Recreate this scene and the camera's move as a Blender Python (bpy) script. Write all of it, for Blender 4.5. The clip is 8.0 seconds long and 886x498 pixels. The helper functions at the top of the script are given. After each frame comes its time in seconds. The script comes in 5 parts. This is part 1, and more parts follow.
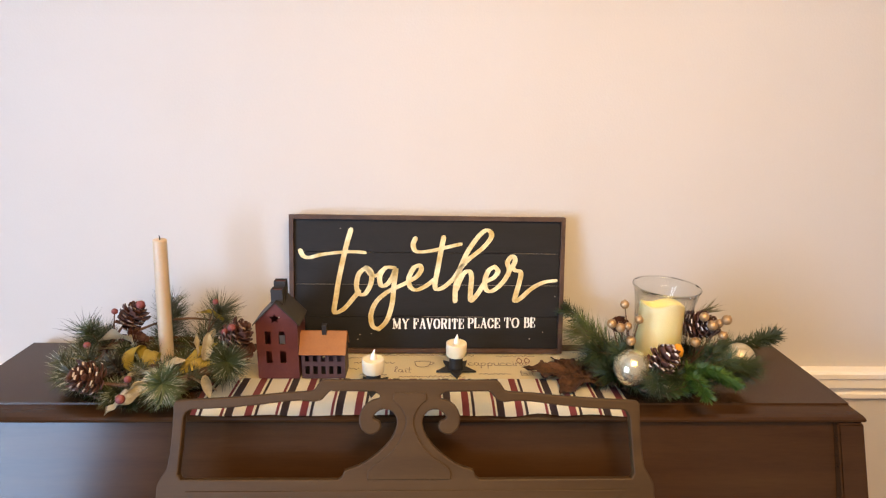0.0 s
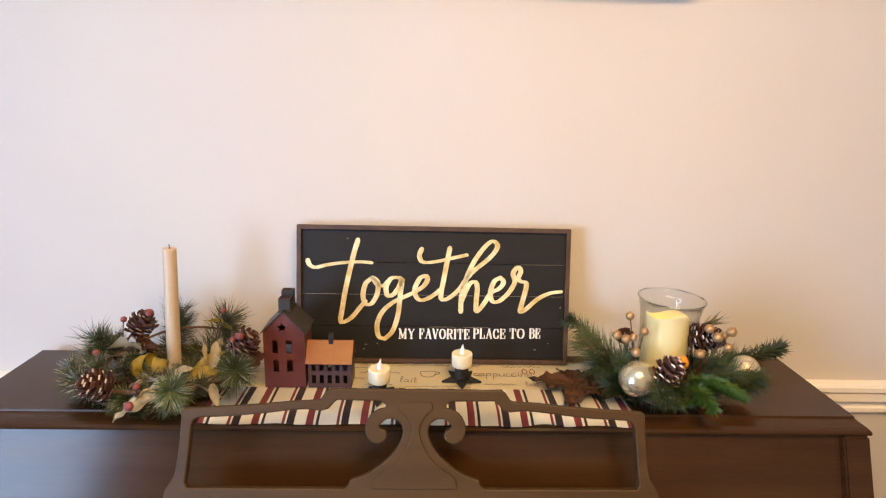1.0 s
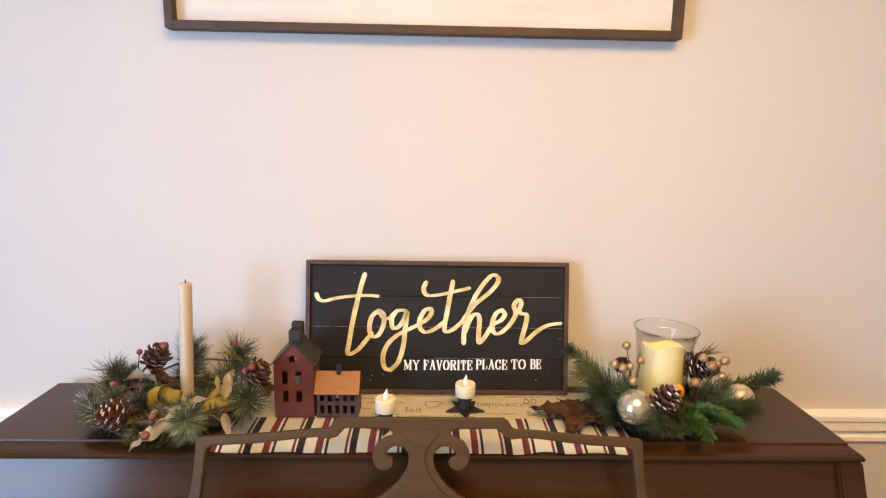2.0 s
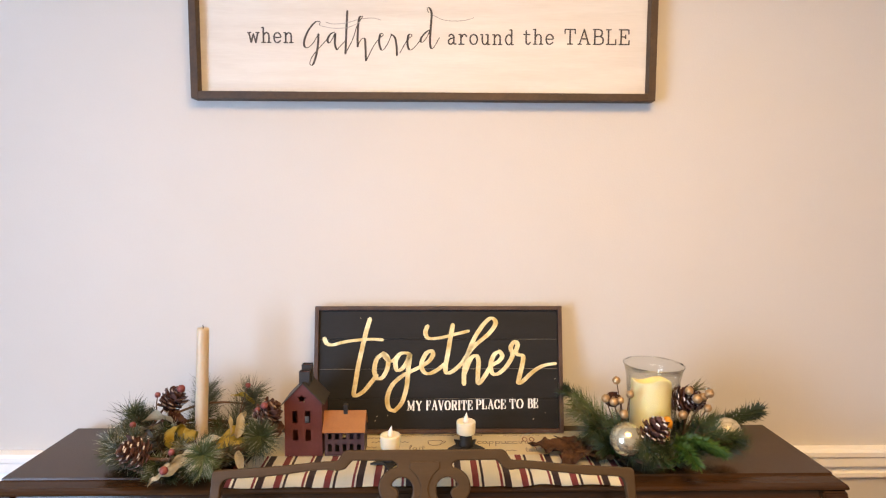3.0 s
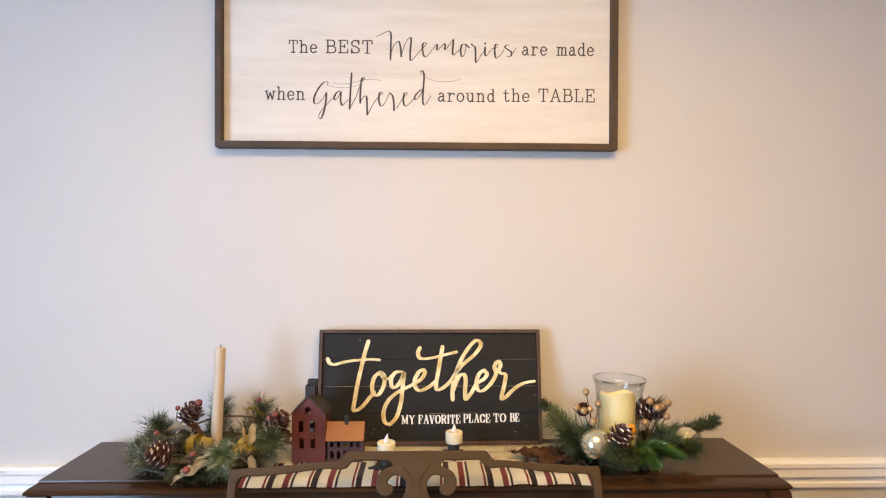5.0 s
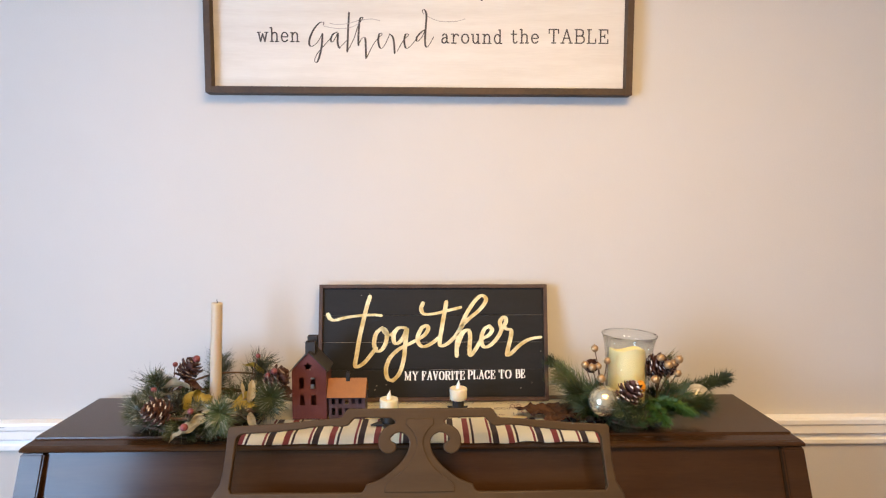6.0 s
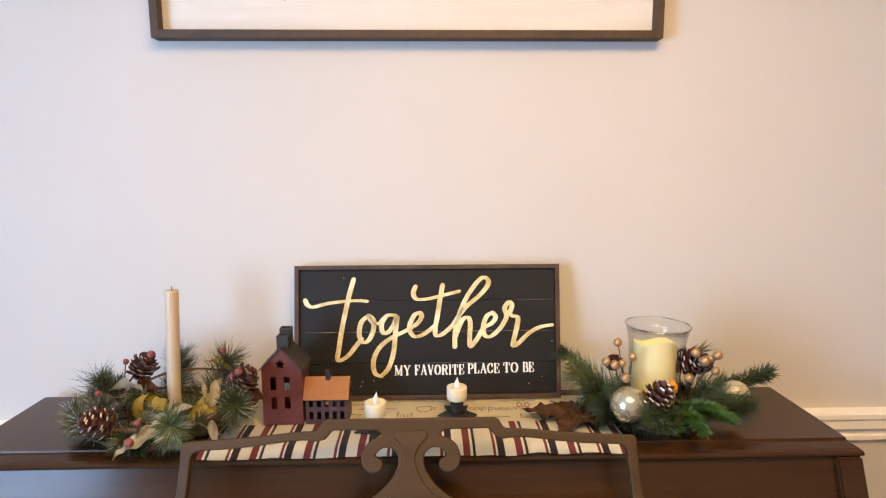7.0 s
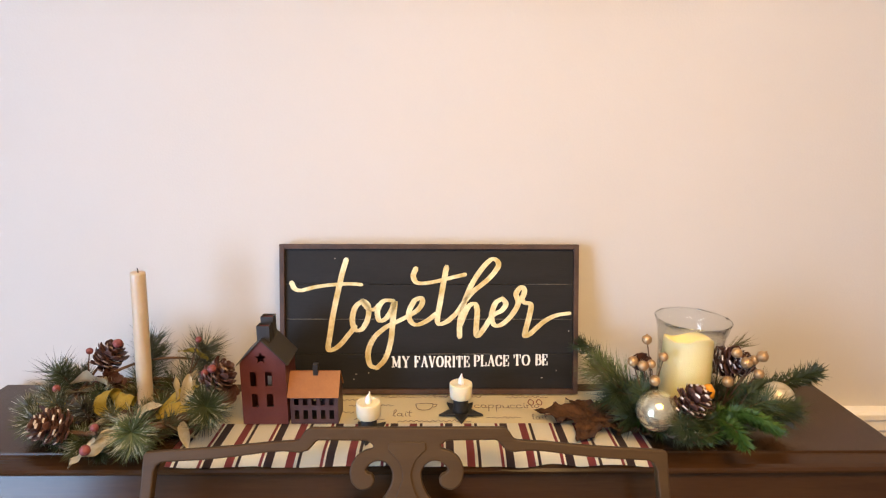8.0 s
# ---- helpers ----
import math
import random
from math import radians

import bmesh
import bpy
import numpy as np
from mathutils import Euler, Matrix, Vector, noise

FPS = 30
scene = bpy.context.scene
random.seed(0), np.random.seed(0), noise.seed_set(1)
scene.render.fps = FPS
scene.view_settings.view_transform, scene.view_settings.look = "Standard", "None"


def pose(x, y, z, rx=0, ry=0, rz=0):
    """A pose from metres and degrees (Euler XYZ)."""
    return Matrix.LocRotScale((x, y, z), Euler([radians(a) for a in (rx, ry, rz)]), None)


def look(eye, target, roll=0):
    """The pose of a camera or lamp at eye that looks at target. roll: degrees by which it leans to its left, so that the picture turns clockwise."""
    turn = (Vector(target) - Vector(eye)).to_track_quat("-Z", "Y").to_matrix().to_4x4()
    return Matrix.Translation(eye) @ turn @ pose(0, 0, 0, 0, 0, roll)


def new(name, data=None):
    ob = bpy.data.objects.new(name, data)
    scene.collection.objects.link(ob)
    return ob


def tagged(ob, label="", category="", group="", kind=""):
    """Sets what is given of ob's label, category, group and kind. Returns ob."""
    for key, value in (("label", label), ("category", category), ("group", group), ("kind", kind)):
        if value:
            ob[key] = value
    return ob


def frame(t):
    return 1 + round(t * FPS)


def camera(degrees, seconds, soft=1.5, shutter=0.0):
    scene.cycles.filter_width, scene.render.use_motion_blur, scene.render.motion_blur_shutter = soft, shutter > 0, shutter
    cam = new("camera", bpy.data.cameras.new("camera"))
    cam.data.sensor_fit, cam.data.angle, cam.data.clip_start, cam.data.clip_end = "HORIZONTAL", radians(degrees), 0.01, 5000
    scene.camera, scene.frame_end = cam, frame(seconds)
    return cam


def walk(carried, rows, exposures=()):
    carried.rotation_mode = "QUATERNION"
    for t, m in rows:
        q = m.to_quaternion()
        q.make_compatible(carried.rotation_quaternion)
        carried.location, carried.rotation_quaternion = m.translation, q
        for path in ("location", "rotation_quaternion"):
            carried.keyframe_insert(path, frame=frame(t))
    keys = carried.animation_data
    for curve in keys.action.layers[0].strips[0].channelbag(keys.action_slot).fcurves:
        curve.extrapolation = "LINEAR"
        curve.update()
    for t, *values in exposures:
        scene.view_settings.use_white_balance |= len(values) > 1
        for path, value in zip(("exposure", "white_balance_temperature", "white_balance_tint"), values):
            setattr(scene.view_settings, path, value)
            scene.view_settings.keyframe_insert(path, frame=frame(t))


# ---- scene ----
cam = camera(73.82, 8.0, soft=1.2)
PATH = [
    (0, (0.0190, -1.1269, 1.5572), (0.0907, 0.7984, 1.0205), 1.16),
    (0.5, (0.0155, -1.1281, 1.5562), (0.0846, 0.8006, 1.0313), 1.33),
    (1, (0.0139, -1.1356, 1.5581), (0.0727, 0.8001, 1.0584), 1.42),
    (2.3, (0.0101, -1.2021, 1.5658), (0.0588, 0.7700, 1.2366), 0.86),
    (2.5, (0.0102, -1.2148, 1.5627), (0.0598, 0.7633, 1.2712), 0.67),
    (3, (0.0125, -1.2759, 1.5481), (0.0556, 0.7160, 1.3734), 0.17),
    (3.5, (0.0197, -1.3501, 1.5302), (0.0747, 0.6473, 1.4443), -0.08),
    (4, (0.0190, -1.4205, 1.5166), (0.0705, 0.5789, 1.5084), -0.08),
    (4.2, (0.0204, -1.4406, 1.5232), (0.0751, 0.5574, 1.5924), 0.00),
    (5.3, (0.0180, -1.4426, 1.5224), (0.0787, 0.5558, 1.4696), 0.21),
    (5.5, (0.0208, -1.4336, 1.5153), (0.0748, 0.5645, 1.4473), 0.13),
    (6, (0.0194, -1.3862, 1.5123), (0.0684, 0.6062, 1.3452), 0.11),
    (6.5, (0.0229, -1.2945, 1.5159), (0.0543, 0.6951, 1.3144), -0.14),
    (7, (0.0309, -1.1875, 1.5225), (0.0839, 0.7894, 1.2242), -0.22),
    (7.5, (0.0359, -1.0687, 1.5277), (0.0676, 0.8930, 1.1390), -0.07),
    (8, (0.0402, -1.0444, 1.5324), (0.0677, 0.9081, 1.1003), 0.27),
]
walk(cam, [(t, look(eye, target, roll)) for t, eye, target, roll in PATH],
     exposures=[(0.0, -0.08, 7180, 12.6), (1.0, -0.10, 7200, 12.6), (2.5, -0.11, 7280, 12.6), (3.5, -0.15, 7380, 12.6), (4.0, -0.18, 7180, 10.7), (5.5, -0.20, 6900, 9.7), (6.5, -0.15, 6730, 9.2), (7.0, -0.14, 6830, 9.7), (7.6, -0.11, 7130, 12.1), (8.0, -0.12, 7160, 12.6)])

# ---- world and lights ----
world = bpy.data.worlds.new("world")
scene.world = world
world.use_nodes = True
sky = world.node_tree.nodes.new("ShaderNodeTexSky")
sky.sky_type, sky.sun_disc = "NISHITA", False
sky.sun_elevation, sky.sun_rotation = radians(35), radians(200)
world.node_tree.links.new(sky.outputs[0], world.node_tree.nodes["Background"].inputs[0])
world.node_tree.nodes["Background"].inputs[1].default_value = 0.1

ROOM_W, ROOM_E, ROOM_S, ROOM_H = -1.75, 2.9, -3.3, 2.5
WIN_Y0, WIN_Y1, WIN_Z0, WIN_Z1 = -2.45, -1.35, 0.6, 2.05


def lamp(name, kind, place, energy, colour, turn=None):
    light = bpy.data.lights.new(name, kind)
    light.energy, light.color = energy, colour
    ob = new(name, light)
    ob.matrix_world = turn if turn else Matrix.Translation(place)
    return ob


daylight = lamp("window_daylight", "AREA", None, 83, (0.37, 0.605, 1.0),
                look((ROOM_W - 0.02, (WIN_Y0 + WIN_Y1) / 2, (WIN_Z0 + WIN_Z1) / 2), (0, (WIN_Y0 + WIN_Y1) / 2 + 0.8, 1.2)))
daylight.data.shape, daylight.data.size, daylight.data.size_y = "RECTANGLE", 1.0, 1.35
ceiling_bulb = lamp("ceiling_bulb", "AREA", None, 51.5, (1.0, 0.65, 0.26), pose(0.27, -1.36, 2.385))
ceiling_bulb.data.shape, ceiling_bulb.data.size = "DISK", 0.95


# ---- materials ----
def nodes_of(name):
    m = bpy.data.materials.new(name)
    m.use_nodes = True
    return m, m.node_tree.nodes, m.node_tree.links, m.node_tree.nodes["Principled BSDF"]


def surface(name, a, b, scale=8.0, rough=0.6, metal=0.0, bump=0.1, fine=120.0, stretch=(1, 1, 1), coat=0.0, spread=0.12, random_tint=0.0):
    """A surface of two colours mixed at a coarse and a fine scale, with fine relief."""
    m, n, l, p = nodes_of(name)
    tc = n.new("ShaderNodeTexCoord")
    mp = n.new("ShaderNodeMapping")
    mp.inputs["Scale"].default_value = stretch
    l.new(tc.outputs["Object"], mp.inputs[0])
    big, small = n.new("ShaderNodeTexNoise"), n.new("ShaderNodeTexNoise")
    big.inputs["Scale"].default_value, big.inputs["Detail"].default_value = scale, 5
    small.inputs["Scale"].default_value, small.inputs["Detail"].default_value = fine, 3
    l.new(mp.outputs[0], big.inputs["Vector"])
    l.new(mp.outputs[0], small.inputs["Vector"])
    add = n.new("ShaderNodeMath")
    add.operation = "MULTIPLY_ADD"
    add.inputs[1].default_value = 0.35
    l.new(small.outputs[0], add.inputs[0])
    l.new(big.outputs[0], add.inputs[2])
    ramp = n.new("ShaderNodeMapRange")
    ramp.inputs[1].default_value, ramp.inputs[2].default_value = 0.45, 0.9
    l.new(add.outputs[0], ramp.inputs[0])
    mix = n.new("ShaderNodeMix")
    mix.data_type = "RGBA"
    mix.inputs[6].default_value, mix.inputs[7].default_value = (*a, 1), (*b, 1)
    l.new(ramp.outputs[0], mix.inputs[0])
    colour = mix.outputs[2]
    if random_tint:
        info = n.new("ShaderNodeObjectInfo")
        hsv = n.new("ShaderNodeHueSaturation")
        val = n.new("ShaderNodeMapRange")
        val.inputs[3].default_value, val.inputs[4].default_value = 1 - random_tint, 1 + random_tint
        l.new(info.outputs["Random"], val.inputs[0])
        l.new(val.outputs[0], hsv.inputs["Value"])
        l.new(colour, hsv.inputs["Color"])
        colour = hsv.outputs[0]
    l.new(colour, p.inputs["Base Color"])
    rr = n.new("ShaderNodeMapRange")
    rr.inputs[3].default_value, rr.inputs[4].default_value = max(0.02, rough - spread), min(1, rough + spread)
    l.new(big.outputs[0], rr.inputs[0])
    l.new(rr.outputs[0], p.inputs["Roughness"])
    p.inputs["Metallic"].default_value = metal
    p.inputs["Coat Weight"].default_value = coat
    p.inputs["Coat Roughness"].default_value = 0.15
    if bump:
        bp = n.new("ShaderNodeBump")
        bp.inputs["Strength"].default_value, bp.inputs["Distance"].default_value = bump, 0.002
        l.new(small.outputs[0], bp.inputs["Height"])
        l.new(bp.outputs[0], p.inputs["Normal"])
    return m


WALL = surface("wall_paint", (0.565, 0.53, 0.49), (0.59, 0.552, 0.512), 2.5, 0.75, bump=0.12, fine=260)
TRIM = surface("trim_paint", (0.89, 0.865, 0.82), (0.91, 0.885, 0.84), 4, 0.35, bump=0.03)
CEILING = surface("ceiling_paint", (0.78, 0.76, 0.73), (0.8, 0.78, 0.75), 3, 0.9, bump=0.2)
FLOOR = surface("floor_wood", (0.22, 0.12, 0.06), (0.3, 0.18, 0.1), 3, 0.4, bump=0.1, stretch=(1, 8, 1))
PIANO = surface("piano_wood", (0.029, 0.0122, 0.0050), (0.048, 0.0222, 0.0084), 6, 0.17, bump=0.03, fine=90, stretch=(0.35, 5, 5), coat=0.08, spread=0.05)
PIANO.node_tree.nodes["Principled BSDF"].inputs["Specular IOR Level"].default_value = 0.26
PIANO_DESK = surface("desk_wood", (0.040, 0.0200, 0.0062), (0.058, 0.031, 0.0102), 7, 0.58, bump=0.05, fine=90, stretch=(0.5, 5, 5), spread=0.06)
PIANO_DESK.node_tree.nodes["Principled BSDF"].inputs["Specular IOR Level"].default_value = 0.3
FRAME_WOOD = surface("frame_wood", (0.030, 0.015, 0.007), (0.082, 0.043, 0.020), 14, 0.62, bump=0.3, fine=150, stretch=(1, 1, 1))
SIGN_EDGE = surface("sign_edge_wood", (0.030, 0.0145, 0.0105), (0.085, 0.043, 0.028), 22, 0.6, bump=0.3, fine=150)
BOARD_WHITE = surface("whitewashed_board", (0.61, 0.55, 0.48), (0.70, 0.65, 0.58), 7, 0.6, bump=0.15, fine=60, stretch=(0.5, 3, 5))
PLANK_BLACK = surface("black_plank", (0.0065, 0.0064, 0.0070), (0.0125, 0.0122, 0.0135), 9, 0.62, bump=0.12, fine=110, stretch=(0.6, 4, 4), random_tint=0.15)
PLANK_BLACK.node_tree.nodes["Principled BSDF"].inputs["Specular IOR Level"].default_value = 0.3
BARE_WOOD = surface("bare_wood", (0.22, 0.19, 0.16), (0.38, 0.34, 0.29), 30, 0.7, bump=0.2)
GOLD_INK = surface("gold_leaf", (0.62, 0.43, 0.13), (1.0, 0.93, 0.62), 34, 0.36, metal=0.3, bump=0.1, fine=260, stretch=(1.2, 1, 1), spread=0.15)
WHITE_INK = surface("white_ink", (0.78, 0.77, 0.74), (0.86, 0.85, 0.82), 40, 0.6, bump=0.0)
DARK_INK = surface("dark_ink", (0.035, 0.028, 0.026), (0.075, 0.06, 0.055), 60, 0.7, bump=0.0)
GREY_INK = surface("grey_ink", (0.25, 0.22, 0.2), (0.42, 0.38, 0.34), 60, 0.7, bump=0.0)
BROWN_INK = surface("brown_ink", (0.24, 0.15, 0.09), (0.44, 0.32, 0.20), 90, 0.85, bump=0.0)
RED_INK = surface("red_ink", (0.28, 0.09, 0.05), (0.36, 0.14, 0.08), 90, 0.85, bump=0.0)
HOUSE_RED = surface("plum_red_tin", (0.078, 0.018, 0.018), (0.118, 0.030, 0.028), 30, 0.5, bump=0.08, fine=300)
HOUSE_ROOF = surface("black_tin", (0.014, 0.013, 0.014), (0.034, 0.03, 0.03), 30, 0.5, bump=0.1, fine=300)
HOUSE_BRICK = surface("chimney_red_tin", (0.085, 0.020, 0.020), (0.12, 0.030, 0.027), 30, 0.5, bump=0.1)
ANNEX_WALL = surface("dusky_purple_tin", (0.036, 0.018, 0.024), (0.066, 0.032, 0.038), 30, 0.5, bump=0.08, fine=300)
ANNEX_ROOF = surface("orange_tin", (0.22, 0.070, 0.012), (0.30, 0.105, 0.022), 24, 0.5, bump=0.08, fine=300)
BLACK_IRON = surface("black_iron", (0.007, 0.0065, 0.0065), (0.014, 0.013, 0.012), 40, 0.6, bump=0.1)
TWIG = surface("brown_twig", (0.06, 0.03, 0.018), (0.13, 0.07, 0.04), 40, 0.8, bump=0.3)
NEEDLE_DARK = surface("dark_pine_needle", (0.018, 0.028, 0.008), (0.062, 0.082, 0.026), 40, 0.5, bump=0, random_tint=0.25)
NEEDLE_GREY = surface("frosted_pine_needle", (0.028, 0.036, 0.016), (0.092, 0.102, 0.055), 40, 0.5, bump=0, random_tint=0.25)
NEEDLE_DRY = surface("dull_brown_green_needle", (0.030, 0.026, 0.016), (0.085, 0.080, 0.055), 40, 0.55, bump=0, random_tint=0.2)
NEEDLE_DEEP = surface("deep_green_pine_needle", (0.011, 0.021, 0.005), (0.044, 0.066, 0.017), 40, 0.5, bump=0, random_tint=0.25)
NEEDLE_FRESH = surface("fresh_frosted_needle", (0.036, 0.062, 0.018), (0.125, 0.165, 0.075), 40, 0.5, bump=0, random_tint=0.2)
# sunlit sheen of the left garland branch, put into a lighter needle colour
NEEDLE_SUNLIT = surface("sunlit_pine_needle", (0.065, 0.095, 0.018), (0.19, 0.24, 0.065), 40, 0.45, bump=0, random_tint=0.2)
NEEDLE_FIR = surface("bright_fir_needle", (0.018, 0.054, 0.006), (0.056, 0.118, 0.018), 40, 0.5, bump=0, random_tint=0.15)
NEEDLE_OLIVE = surface("olive_pine_needle", (0.06, 0.06, 0.02), (0.13, 0.12, 0.05), 40, 0.5, bump=0, random_tint=0.2)
CONE_BROWN = surface("cone_scale", (0.042, 0.014, 0.010), (0.100, 0.036, 0.024), 60, 0.6, bump=0.2)
CONE_TIP = surface("frosted_cone_tip", (0.36, 0.29, 0.25), (0.70, 0.65, 0.61), 90, 0.6, bump=0.2)
CONE_TIP_TAN = surface("tan_cone_tip", (0.10, 0.05, 0.03), (0.36, 0.27, 0.20), 90, 0.6, bump=0.2)
BERRY_RED = surface("sugared_red_berry", (0.13, 0.018, 0.017), (0.26, 0.070, 0.060), 150, 0.55, bump=0.4, fine=700)
BERRY_GOLD = surface("gold_berry", (0.33, 0.20, 0.095), (0.46, 0.31, 0.17), 60, 0.38, metal=0.6, bump=0.3, fine=700)
LEAF_GOLD = surface("gold_leaf_cloth", (0.42, 0.30, 0.035), (0.58, 0.44, 0.09), 40, 0.45, bump=0.2, fine=300)
LEAF_CREAM = surface("cream_leaf_cloth", (0.46, 0.37, 0.22), (0.66, 0.58, 0.42), 40, 0.5, bump=0.25, fine=300)
LEAF_BROWN = surface("dry_brown_leaf", (0.030, 0.012, 0.008), (0.19, 0.085, 0.040), 60, 0.75, bump=0.8, fine=420)
ORANGE_FRUIT = surface("orange_bud", (0.62, 0.24, 0.015), (0.75, 0.34, 0.03), 50, 0.45, bump=0.1)
BALL_SILVER = surface("champagne_bauble", (0.59, 0.55, 0.40), (0.63, 0.59, 0.44), 9, 0.22, metal=0.8, bump=0.04, fine=900, spread=0.02)
BALL_PEARL = surface("pearl_bauble", (0.36, 0.32, 0.24), (0.60, 0.55, 0.46), 60, 0.38, metal=0.3, bump=0.2, stretch=(1, 1, 4))
CANDLE_WAX = surface("ivory_taper_wax", (0.50, 0.385, 0.26), (0.56, 0.45, 0.325), 20, 0.42, bump=0.05)
PILLAR_WAX = surface("cream_pillar_wax", (0.84, 0.73, 0.36), (0.87, 0.78, 0.46), 16, 0.5, bump=0.05)
TEA_WAX = surface("white_tealight_plastic", (0.68, 0.62, 0.45), (0.73, 0.67, 0.51), 20, 0.45, bump=0.02)
FLAME = surface("milky_flame_plastic", (0.78, 0.78, 0.80), (0.84, 0.84, 0.86), 20, 0.3, bump=0.0)
for wax, depth in ((CANDLE_WAX, 0.004), (PILLAR_WAX, 0.01), (TEA_WAX, 0.006), (FLAME, 0.004)):
    shader = wax.node_tree.nodes["Principled BSDF"]
    shader.inputs["Subsurface Weight"].default_value = 0.3
    shader.inputs["Subsurface Radius"].default_value = (depth, depth * 0.6, depth * 0.35)
    shader.inputs["Subsurface Scale"].default_value = 1.0

GLASS, _n, _l, _p = nodes_of("clear_glass")
_p.inputs["Transmission Weight"].default_value, _p.inputs["Roughness"].default_value = 1.0, 0.02
_p.inputs["IOR"].default_value, _p.inputs["Base Color"].default_value = 1.45, (0.97, 0.98, 0.97, 1)
# thin clear glass: see-through, with a gloss that grows towards the rim
THIN_GLASS, _n, _l, _p = nodes_of("thin_clear_glass")
_tr, _gl, _ms, _fz = _n.new("ShaderNodeBsdfTransparent"), _n.new("ShaderNodeBsdfGlossy"), _n.new("ShaderNodeMixShader"), _n.new("ShaderNodeLayerWeight")
_tr.inputs[0].default_value = (0.955, 0.96, 0.95, 1)
_gl.inputs["Roughness"].default_value, _fz.inputs[0].default_value = 0.03, 0.5
_pw, _ad = _n.new("ShaderNodeMath"), _n.new("ShaderNodeMath")
_pw.operation, _pw.inputs[1].default_value = "POWER", 4.0
_ad.operation, _ad.inputs[1].default_value, _ad.inputs[2].default_value = "MULTIPLY_ADD", 0.75, 0.04
_l.new(_fz.outputs["Facing"], _pw.inputs[0])
_l.new(_pw.outputs[0], _ad.inputs[0])
_l.new(_ad.outputs[0], _ms.inputs[0])
_l.new(_tr.outputs[0], _ms.inputs[1])
_l.new(_gl.outputs[0], _ms.inputs[2])
_l.new(_ms.outputs[0], _n["Material Output"].inputs[0])
# emission added for the yellow look inside the pillar's melted top
GLOW, _n, _l, _p = nodes_of("added_flame_glow")
_p.inputs["Base Color"].default_value = (0.9, 0.7, 0.3, 1)
_p.inputs["Emission Color"].default_value, _p.inputs["Emission Strength"].default_value = (1.0, 0.72, 0.25, 1), 1.0
LIT, _n, _l, _p = nodes_of("lit_lamp_glass")
_p.inputs["Emission Color"].default_value, _p.inputs["Emission Strength"].default_value = (1.0, 0.72, 0.40, 1), 1.2

# printed cotton: cream ground with burgundy and black stripes in front of the seam, plain cream behind it
SEAM_Y, STRIPE = -0.176, 0.0873
CLOTH, _n, _l, _p = nodes_of("striped_cotton")
_tc = _n.new("ShaderNodeTexCoord")
_sep = _n.new("ShaderNodeSeparateXYZ")
_l.new(_tc.outputs["Object"], _sep.inputs[0])
_wr = _n.new("ShaderNodeMath")
_wr.operation = "MULTIPLY_ADD"
_wr.inputs[1].default_value, _wr.inputs[2].default_value = 1 / STRIPE, 12.198
_l.new(_sep.outputs[0], _wr.inputs[0])
_fr = _n.new("ShaderNodeMath")
_fr.operation = "FRACT"
_l.new(_wr.outputs[0], _fr.inputs[0])
_st = _n.new("ShaderNodeValToRGB")
_st.color_ramp.interpolation = "CONSTANT"
CREAM, MAROON, BLACK = (0.93, 0.87, 0.70, 1), (0.25, 0.036, 0.033, 1), (0.036, 0.015, 0.013, 1)
_st.color_ramp.elements[0].color, _st.color_ramp.elements[1].position, _st.color_ramp.elements[1].color = CREAM, 0.20, MAROON
for at, col in ((0.335, CREAM), (0.385, BLACK), (0.435, CREAM), (0.765, MAROON), (0.815, CREAM), (0.85, BLACK), (0.985, CREAM)):
    _st.color_ramp.elements.new(at).color = col
_l.new(_fr.outputs[0], _st.inputs[0])
_ge = _n.new("ShaderNodeMath")
_ge.operation = "GREATER_THAN"
_ge.inputs[1].default_value = SEAM_Y
_l.new(_sep.outputs[1], _ge.inputs[0])
_mx = _n.new("ShaderNodeMix")
_mx.data_type = "RGBA"
_l.new(_ge.outputs[0], _mx.inputs[0])
_l.new(_st.outputs[0], _mx.inputs[6])
_mx.inputs[7].default_value = (0.90, 0.78, 0.50, 1)
_wv = _n.new("ShaderNodeTexNoise")
_wv.inputs["Scale"].default_value = 900
_l.new(_tc.outputs["Object"], _wv.inputs["Vector"])
_hs = _n.new("ShaderNodeHueSaturation")
_vr = _n.new("ShaderNodeMapRange")
_vr.inputs[3].default_value, _vr.inputs[4].default_value = 0.90, 1.12
_l.new(_wv.outputs[0], _vr.inputs[0])
_l.new(_vr.outputs[0], _hs.inputs["Value"])
_l.new(_mx.outputs[2], _hs.inputs["Color"])
_l.new(_hs.outputs[0], _p.inputs["Base Color"])
_bp = _n.new("ShaderNodeBump")
_bp.inputs["Strength"].default_value, _bp.inputs["Distance"].default_value = 0.3, 0.0006
_l.new(_wv.outputs[0], _bp.inputs["Height"])
_l.new(_bp.outputs[0], _p.inputs["Normal"])
_p.inputs["Roughness"].default_value, _p.inputs["Sheen Weight"].default_value = 0.9, 0.15


# ---- building helpers ----
def thing(name, place, label, category, group="", kind=""):
    ob = new(name)
    ob.empty_display_size = 0.05
    ob.matrix_basis = Matrix.Translation(place)
    return tagged(ob, label, category, group, kind)


def mesh_of(bm, materials, smooth=False):
    me = bpy.data.meshes.new("mesh")
    bmesh.ops.recalc_face_normals(bm, faces=bm.faces)
    bm.to_mesh(me)
    bm.free()
    for m in materials if isinstance(materials, (list, tuple)) else [materials]:
        me.materials.append(m)
    me.polygons.foreach_set("use_smooth", [smooth] * len(me.polygons))
    return me


